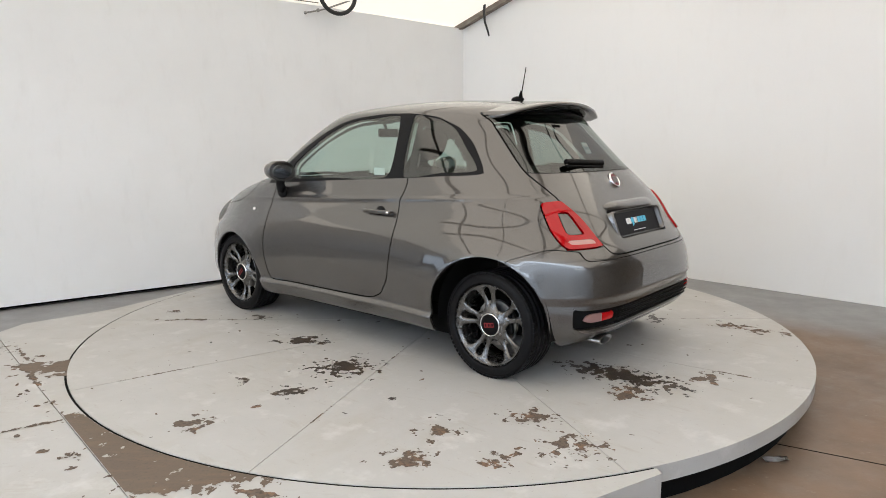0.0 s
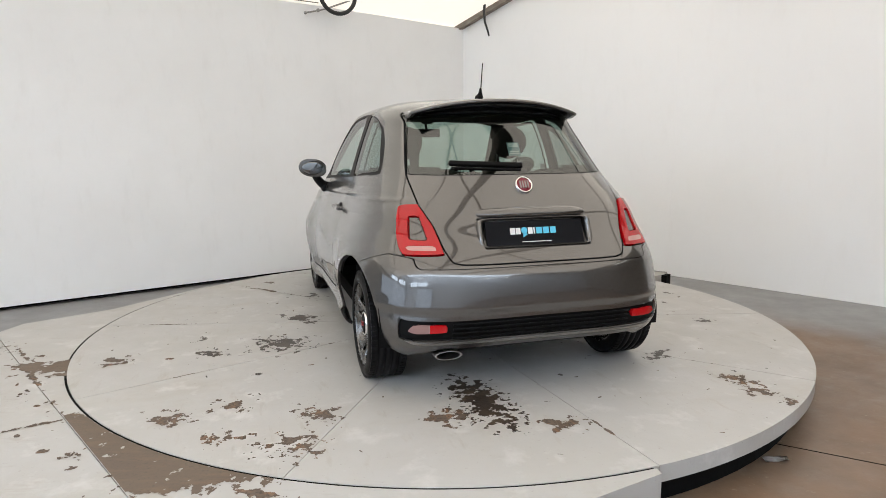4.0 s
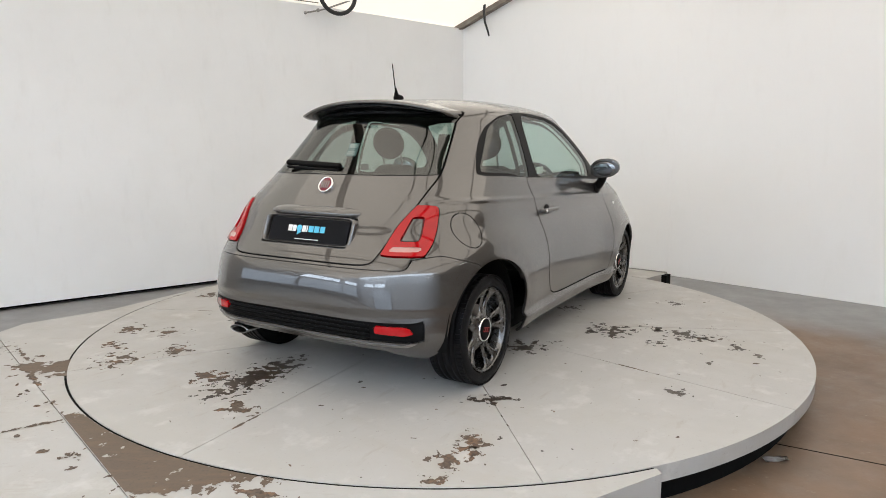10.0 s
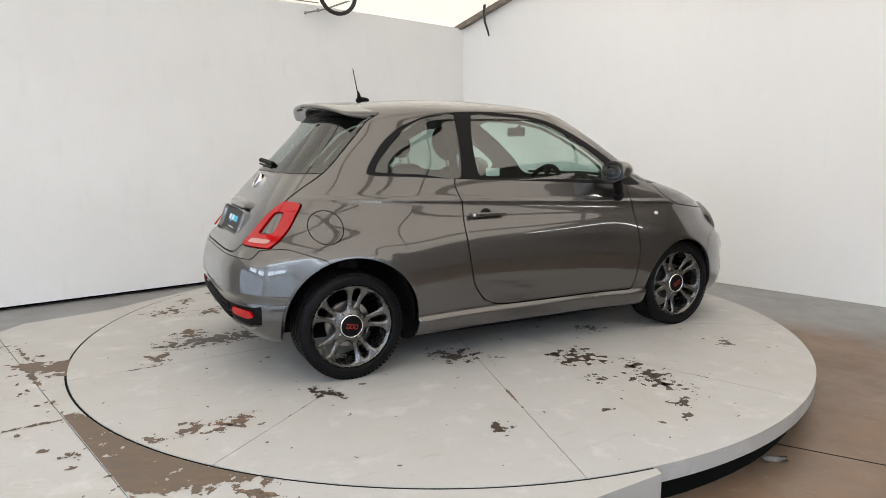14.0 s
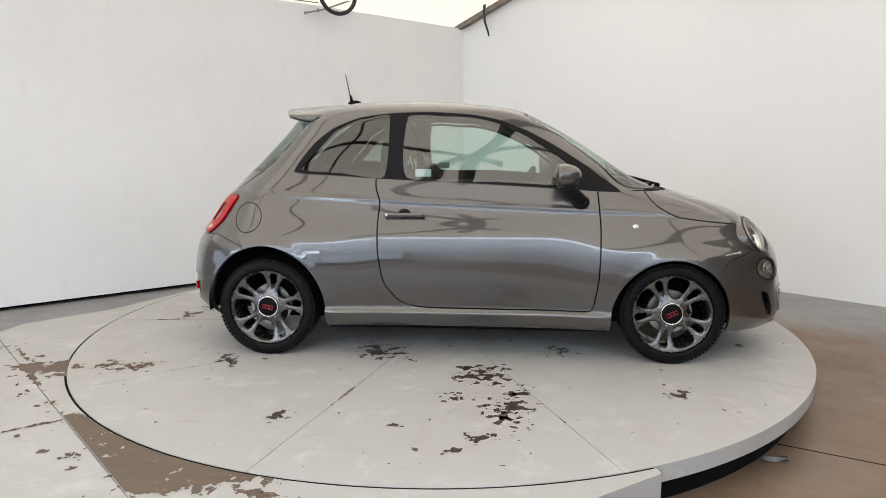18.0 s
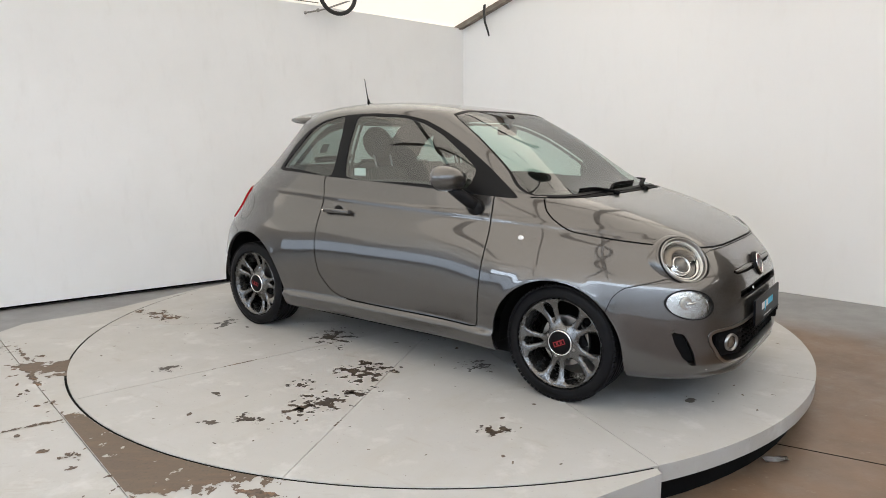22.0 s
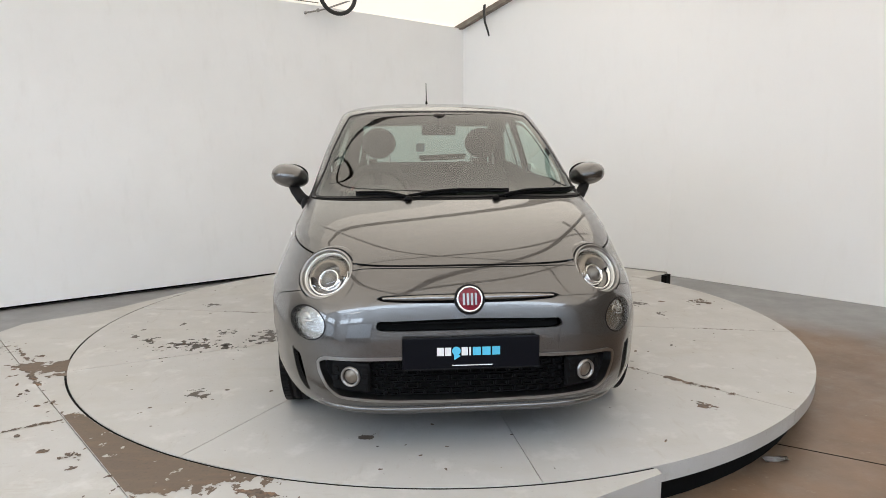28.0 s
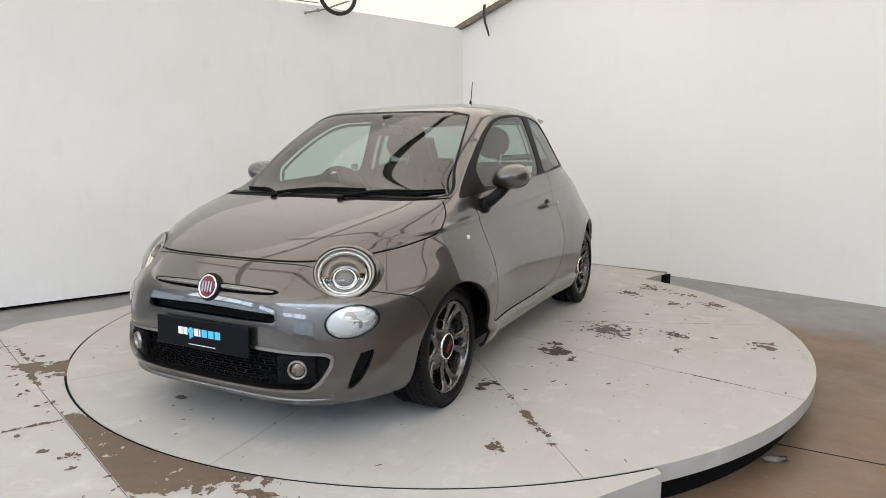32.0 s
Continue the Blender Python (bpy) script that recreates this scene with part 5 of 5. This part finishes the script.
# tail: badge, plate, handle bar, exhaust, wiper
badge(tailgate, facing(on_skin(0, 1.01, False) - 0.006, 0, 1.010, -32, 0, True), 0.047, False)
m = facing(on_skin(0, 0.789, False) + 0.014, 0, 0.790, -22, 0, True)
number_plate(tailgate, m, 0.258)
bm, rings = bmesh.new(), []
for w, h, d in ((0.303, 0.079, 0.020), (0.300, 0.076, -0.014), (0.294, 0.071, -0.024), (0.284, 0.070, -0.024), (0.274, 0.068, -0.016), (0.270, 0.067, 0.022)):
    ring = []
    for i in range(40):
        a = 2 * math.pi * (i + 0.5) / 40
        c, q = math.cos(a), math.sin(a)
        ring.append(bm.verts.new((w * math.copysign(abs(c) ** 0.16, c), d, h * math.copysign(abs(q) ** 0.22, q))))
    rings.append(ring)
for a, b in zip(rings, rings[1:]):
    for i in range(40):
        bm.faces.new((a[i], a[(i + 1) % 40], b[(i + 1) % 40], b[i]))
bmesh.ops.recalc_face_normals(bm, faces=bm.faces)
put("plate_surround", bm, PAINT, tailgate, m, "body-coloured surround of the number plate", True)
# grooves along the rear insert
for z in (0.330, 0.352, 0.374, 0.396):
    pts = [(on_skin(y, z, False) + 0.008, y, z) for y in np.linspace(-0.46, 0.46, 25)]
    part("rib", tube(pts, 0.005, 6), PLASTIC, rear_bumper, "", True)
part("silencer", bm_box(-0.32, -0.10, -0.38, 0.44, 0.185, 0.26, 0.03, None, 3), GAP, car, "dark silencer under the tail", True)
bm = bmesh.new()
prev = None
for i in range(25):
    y = -0.292 + 0.584 * i / 24
    x = on_skin(y, 0.876, False)
    e = 1 - (abs(y) / 0.30) ** 6
    ring = [bm.verts.new((x + dx * (0.1 + 0.9 * e) + 0.012 * (1 - e), y, 0.876 + dz * (0.35 + 0.65 * e))) for dx, dz in ((0.012, 0.036), (-0.014, 0.029), (-0.032, 0.012), (-0.034, -0.004), (-0.016, -0.012), (0.012, -0.012))]
    if prev:
        for a in range(5):
            bm.faces.new((prev[a], prev[a + 1], ring[a + 1], ring[a]))
    prev = ring
bmesh.ops.recalc_face_normals(bm, faces=bm.faces)
part("tailgate_handle", bm, PAINT, tailgate, "body-coloured handle bar above the plate", True)
tip = part("exhaust_tip", revolve([(0.034, 0.06), (0.036, -0.05), (0.033, -0.056), (0.030, -0.05), (0.029, 0.05)], 32), SATIN, car, "oval metal exhaust tip", True)
tip.matrix_basis = pose(-0.45, 0.465, 0.232, 0, 0, -90) @ Matrix.Diagonal((1.9, 1, 0.62, 1))
part("exhaust_pipe", tube([(-0.40, 0.465, 0.232), (-0.1, 0.44, 0.235)], 0.028, 12), GAP, car, "", True)
wiper = put("rear_wiper", bm_box(-0.03, 0.365, -0.016, 0.010, -0.012, 0.015, 0.009), PLASTIC, tailgate, facing(on_skin(0, 1.105, False) - 0.006, 0.0, 1.105, -40, 0, True) @ pose(0, 0, 0, 0, 3, 0) @ Matrix.Diagonal((-1, 1, 1, 1)), "black rear wiper")
put("blade", bm_box(-0.02, 0.355, -0.004, 0.012, -0.022, -0.012, 0.003), RUBBER, wiper, facing(on_skin(0, 1.105, False) - 0.006, 0.0, 1.100, -40, 0, True) @ pose(0, 0, 0, 0, 3, 0) @ Matrix.Diagonal((-1, 1, 1, 1)))

# stickers on the rear window
m = facing(on_skin(0.025, 1.19, False) + 0.016, -0.025, 1.19, -32, 0, True)
tag = put("window_sticker", bm_box(-0.034, 0.034, 0, 0.002, -0.040, 0.040), CARD, tailgate, m, "small pale blue sticker inside the rear window")
for z0, z1 in ((0.012, 0.034), (-0.030, -0.024), (-0.018, -0.012)):
    put("print_bar", bm_box(-0.026, 0.026, -0.002, 0.001, z0, z1), WHITE, tag, m)

# roof spoiler
bm = bmesh.new()
rows = []
for i in range(41):
    y = -0.482 + 0.964 * i / 40
    k = abs(y) / 0.482
    xt, zt = -0.020 + 0.10 * k**2.2, 1.452 - 0.062 * k**2.2
    drop = 0.026 * (1 - 0.35 * k**4)
    sec = [(0.46, 1.4835 - 0.088 * k**2.4), (0.30, 1.474 - 0.082 * k**2.3), (0.12, 1.464 - 0.074 * k**2.2), (xt + 0.015, zt + 0.003), (xt, zt - 0.004), (xt + 0.003, zt - 0.014), (xt + 0.016, zt - drop), (xt + 0.05, zt - drop - 0.012),
           (xt + 0.16, zt - drop - 0.020)]
    rows.append([bm.verts.new((x, y, z)) for x, z in sec])
for a, b in zip(rows, rows[1:]):
    for j in range(len(a) - 1):
        bm.faces.new((a[j], b[j], b[j + 1], a[j + 1]))
for end in (rows[0], rows[-1]):
    bm.faces.new(end)
bmesh.ops.recalc_face_normals(bm, faces=bm.faces)
spoiler = part("roof_spoiler", bm, PAINT, tailgate, "grey roof spoiler with a gloss black underside", True)
spoiler.data.materials.append(GLOSS)
for p in spoiler.data.polygons:
    if p.index < 320 and p.index % 8 >= 5:
        p.material_index = 1
put("brake_light", bm_box(-0.05, 0.05, -0.004, 0.004, -0.006, 0.006, 0.003), PLASTIC, tailgate, facing(-0.022, 0, 1.420, -20, 0, True), "high brake light")

# aerial
aerial = part("aerial", tube([(0.352, 0, 1.486), (0.345, 0, 1.530), (0.317, 0, 1.676)], 0.0045, 8, 0.6), PLASTIC, car, "black roof aerial", True)
bm = bmesh.new()
bmesh.ops.create_uvsphere(bm, u_segments=16, v_segments=10, radius=1, matrix=pose(0.375, 0, 1.487) @ Matrix.Diagonal((0.046, 0.020, 0.020, 1)))
bmesh.ops.create_cone(bm, cap_ends=True, segments=12, radius1=0.016, radius2=0.005, depth=0.05, matrix=pose(0.352, 0, 1.515, 0, -8))
part("base", bm, PLASTIC, aerial, "", True)


# mirrors, handles, repeaters, stickers
def blob(parts, seg=24):
    bm = bmesh.new()
    for c, r in parts:
        bmesh.ops.create_uvsphere(bm, u_segments=seg, v_segments=seg // 2, radius=1, matrix=Matrix.Translation(c) @ Matrix.Diagonal((*r, 1)))
    return bm


doors = [o for o in car.children if o.name.startswith("door") and "glass" not in o.name]
for s, door in ((1, doors[0]), (-1, doors[1])):
    mirror = tagged(new("door_mirror"), "grey door mirror on a black arm")
    mirror.parent = car
    bm = blob([((0, 0, 0), (1, 1, 1))], 32)
    for v in bm.verts:
        x, y, z = v.co
        k = 2.15
        r = (abs(x) ** k + abs(y) ** k + abs(z) ** k) ** (1 / k)
        x, y, z = x / r, y / r, z / r
        if x < -0.15:
            x = -0.15 + (x + 0.15) * 0.03
        v.co = (1.668 + 0.112 * x, s * (0.848 + 0.101 * y * (1 - 0.08 * z)), 1.046 + 0.066 * z + 0.012 * y)
    part("shell", bm, PAINT, mirror, "", True)
    bm = blob([((1.6505, s * 0.848, 1.046), (0.006, 0.080, 0.048))])
    part("glass", bm, MIRROR, mirror, "mirror glass", True)
    part("glass_frame", blob([((1.655, s * 0.848, 1.046), (0.009, 0.100, 0.066))]), TRIM, mirror, "black edge of the mirror glass", True)
    part("arm", tube([(1.795, s * 0.742, 0.905), (1.775, s * 0.775, 0.925), (1.735, s * 0.81, 0.965), (1.69, s * 0.835, 1.005)], 0.034, 12, 0.8), TRIM, mirror, "black mirror arm", True)
    part("foot", blob([((1.790, s * 0.756, 0.898), (0.048, 0.022, 0.040))]), TRIM, mirror, "", True)
    # handle over a dished cup
    yh = 0.787
    cup = part("handle_cup", blob([((0.812, s * 0.767, 0.822), (0.040, 0.013, 0.038))]), TRIM, door, "dark handle cup", True)
    bm = bm_box(0.700, 0.928, s * yh - 0.010 + s * 0.010, s * yh + 0.010 + s * 0.010, 0.815, 0.840, 0.0095, None, 5)
    part("door_handle", bm, PAINT, door, "body-coloured door handle", True)
    bm = bmesh.new()
    bmesh.ops.create_cone(bm, cap_ends=True, segments=20, radius1=0.009, radius2=0.009, depth=0.006, matrix=pose(0.716, s * (yh + 0.023), 0.827, 90))
    for x in (0.722, 0.906):
        part("handle_foot", bm_box(x - 0.015, x + 0.015, s * (yh - 0.008) - 0.016, s * (yh - 0.008) + 0.016, 0.816, 0.838, 0.008, None, 3), PAINT, door, "", True)
    part("lock", bm, CHROME, door, "chrome lock", True)
    part("side_repeater", blob([((2.083, s * 0.790, 0.769), (0.017, 0.007, 0.013))]), WHITE, car, "small white side repeater", True)
    part("window_sticker", bm_box(0.865, 0.955, s * 0.678 - 0.001, s * 0.678 + 0.001, 1.035, 1.078), WHITE, door, "small white sticker in the window").matrix_basis = pose(0, 0, 0)

# windscreen wipers
for y0, y1, z0, z1 in ((-0.21, -0.46, 0.963, 0.984), (-0.21, 0.29, 0.968, 0.992), (0.21, 0.66, 0.962, 0.990)):
    pts = []
    for i in range(9):
        y = y0 + (y1 - y0) * i / 8
        z = z0 + (z1 - z0) * math.sin(math.pi * min(i / 8 * 0.9, 0.5))
        pts.append((on_skin(y, z) + 0.018, y, z + 0.006))
    arm = part("wiper", tube(pts, 0.008, 8, 0.6), PLASTIC, car, "black windscreen wiper", True)
    part("blade", tube([(x - 0.004, y, z - 0.010) for x, y, z in pts[1:]], 0.006, 6), RUBBER, arm, "", True)
for y in (-0.21, 0.21):
    part("wiper_pivot", blob([((on_skin(y, 0.958) + 0.01, y, 0.962), (0.018, 0.018, 0.014))], 14), PLASTIC, car, "", True)

# ---- cabin ----
def cushion(x0, x1, y0, y1, z0, z1, m, bevel=0.05):
    return bm_box(x0, x1, y0, y1, z0, z1, bevel, m, 4)


dash = bm_box(1.58, 2.02, -0.60, 0.60, 0.62, 0.90, 0.06, None, 4)
dash = part("dashboard", dash, CABIN, car, "dark dashboard", True)
part("instrument_hood", blob([((1.66, -0.36, 0.93), (0.10, 0.17, 0.06))]), CABIN, dash, "", True)
wheel_m = pose(1.47, -0.36, 0.90, 0, -66, 0) @ pose(0, 0, 0, 90, 0, 0)
steering = put("steering_wheel", revolve([(0.185 + 0.016 * math.cos(a), 0.016 * math.sin(a)) for a in np.linspace(0, 2 * math.pi, 13)], 48), PLASTIC, car, wheel_m, "black steering wheel", True)
put("spoke", bm_box(-0.18, 0.18, -0.012, 0.012, -0.02, 0.02, 0.008), PLASTIC, steering, wheel_m)
put("boss", blob([((0, 0, 0), (0.07, 0.03, 0.06))]), PLASTIC, steering, wheel_m, "", True)
for s in (1, -1):
    seat = tagged(new("front_seat"), "dark cloth front seat with a round headrest")
    seat.parent = car
    part("cushion", cushion(0.92, 1.42, s * 0.36 - 0.24, s * 0.36 + 0.24, 0.40, 0.58, None), SEAT, seat, "", True)
    lean = pose(0.98, s * 0.36, 0.52, 0, -16, 0)
    bm = cushion(-0.07, 0.06, -0.23, 0.23, 0.0, 0.58, None, 0.055)
    for v in bm.verts:
        if v.co.z > 0.3:
            v.co.y *= 1 - 0.45 * ((v.co.z - 0.3) / 0.28) ** 2
    put("backrest", bm, SEAT, seat, lean, "", True)
    bm = blob([((-0.01, 0, 0.735), (0.070, 0.118, 0.108))])
    put("headrest", bm, SEAT, seat, lean, "round padded headrest", True)
    for dy in (-0.075, 0.075):
        put("post", tube([(0, dy, 0.56), (0, dy, 0.70)], 0.006, 8), STEEL, seat, lean)
rear_seat = part("rear_seat", cushion(0.05, 0.17, -0.55, 0.55, 0.50, 0.98, pose(0.05, 0, 0, 0, -8), 0.05), SEAT, car, "dark rear seat back", True)
for s in (1, -1):
    put("headrest", blob([((0.06, s * 0.30, 1.02), (0.045, 0.13, 0.06))]), SEAT, rear_seat, pose(0, 0, 0), "", True)
part("parcel_shelf", bm_box(-0.27, 0.08, -0.56, 0.56, 0.90, 0.93, 0.01), CABIN, car, "dark parcel shelf")
inner = part("rear_view_mirror", bm_box(1.500, 1.525, -0.10, 0.10, 1.268, 1.330, 0.012, None, 3), PLASTIC, car, "black rear-view mirror", True)
part("stem", tube([(1.52, 0, 1.31), (1.56, 0, 1.37)], 0.01, 8), PLASTIC, inner)
part("sensor_cover", blob([((1.515, 0, 1.378), (0.04, 0.045, 0.014))]), CABIN, car, "", True)


def motions():
    """The table turns clockwise at an even pace and carries the car."""
    rows, rows_car = [], []
    for t, a in ((0, 139.09), (3.5, 110.78), (6, 90.63), (9, 66.67), (12, 42.89), (14.5, 22.96), (17, 2.87), (20, -21.31),
                 (23, -45.27), (25.5, -65.2), (28, -85.27), (30, -101.31), (32, -117.32)):
        rows.append((t, pose(0, 0, 0, 0, 0, a)))
        rows_car.append((t, pose(0, 0, 0, 0, 0, a) @ pose(-0.9526, -0.0596, 0)))
    walk(table, rows)
    walk(car, rows_car)


motions()
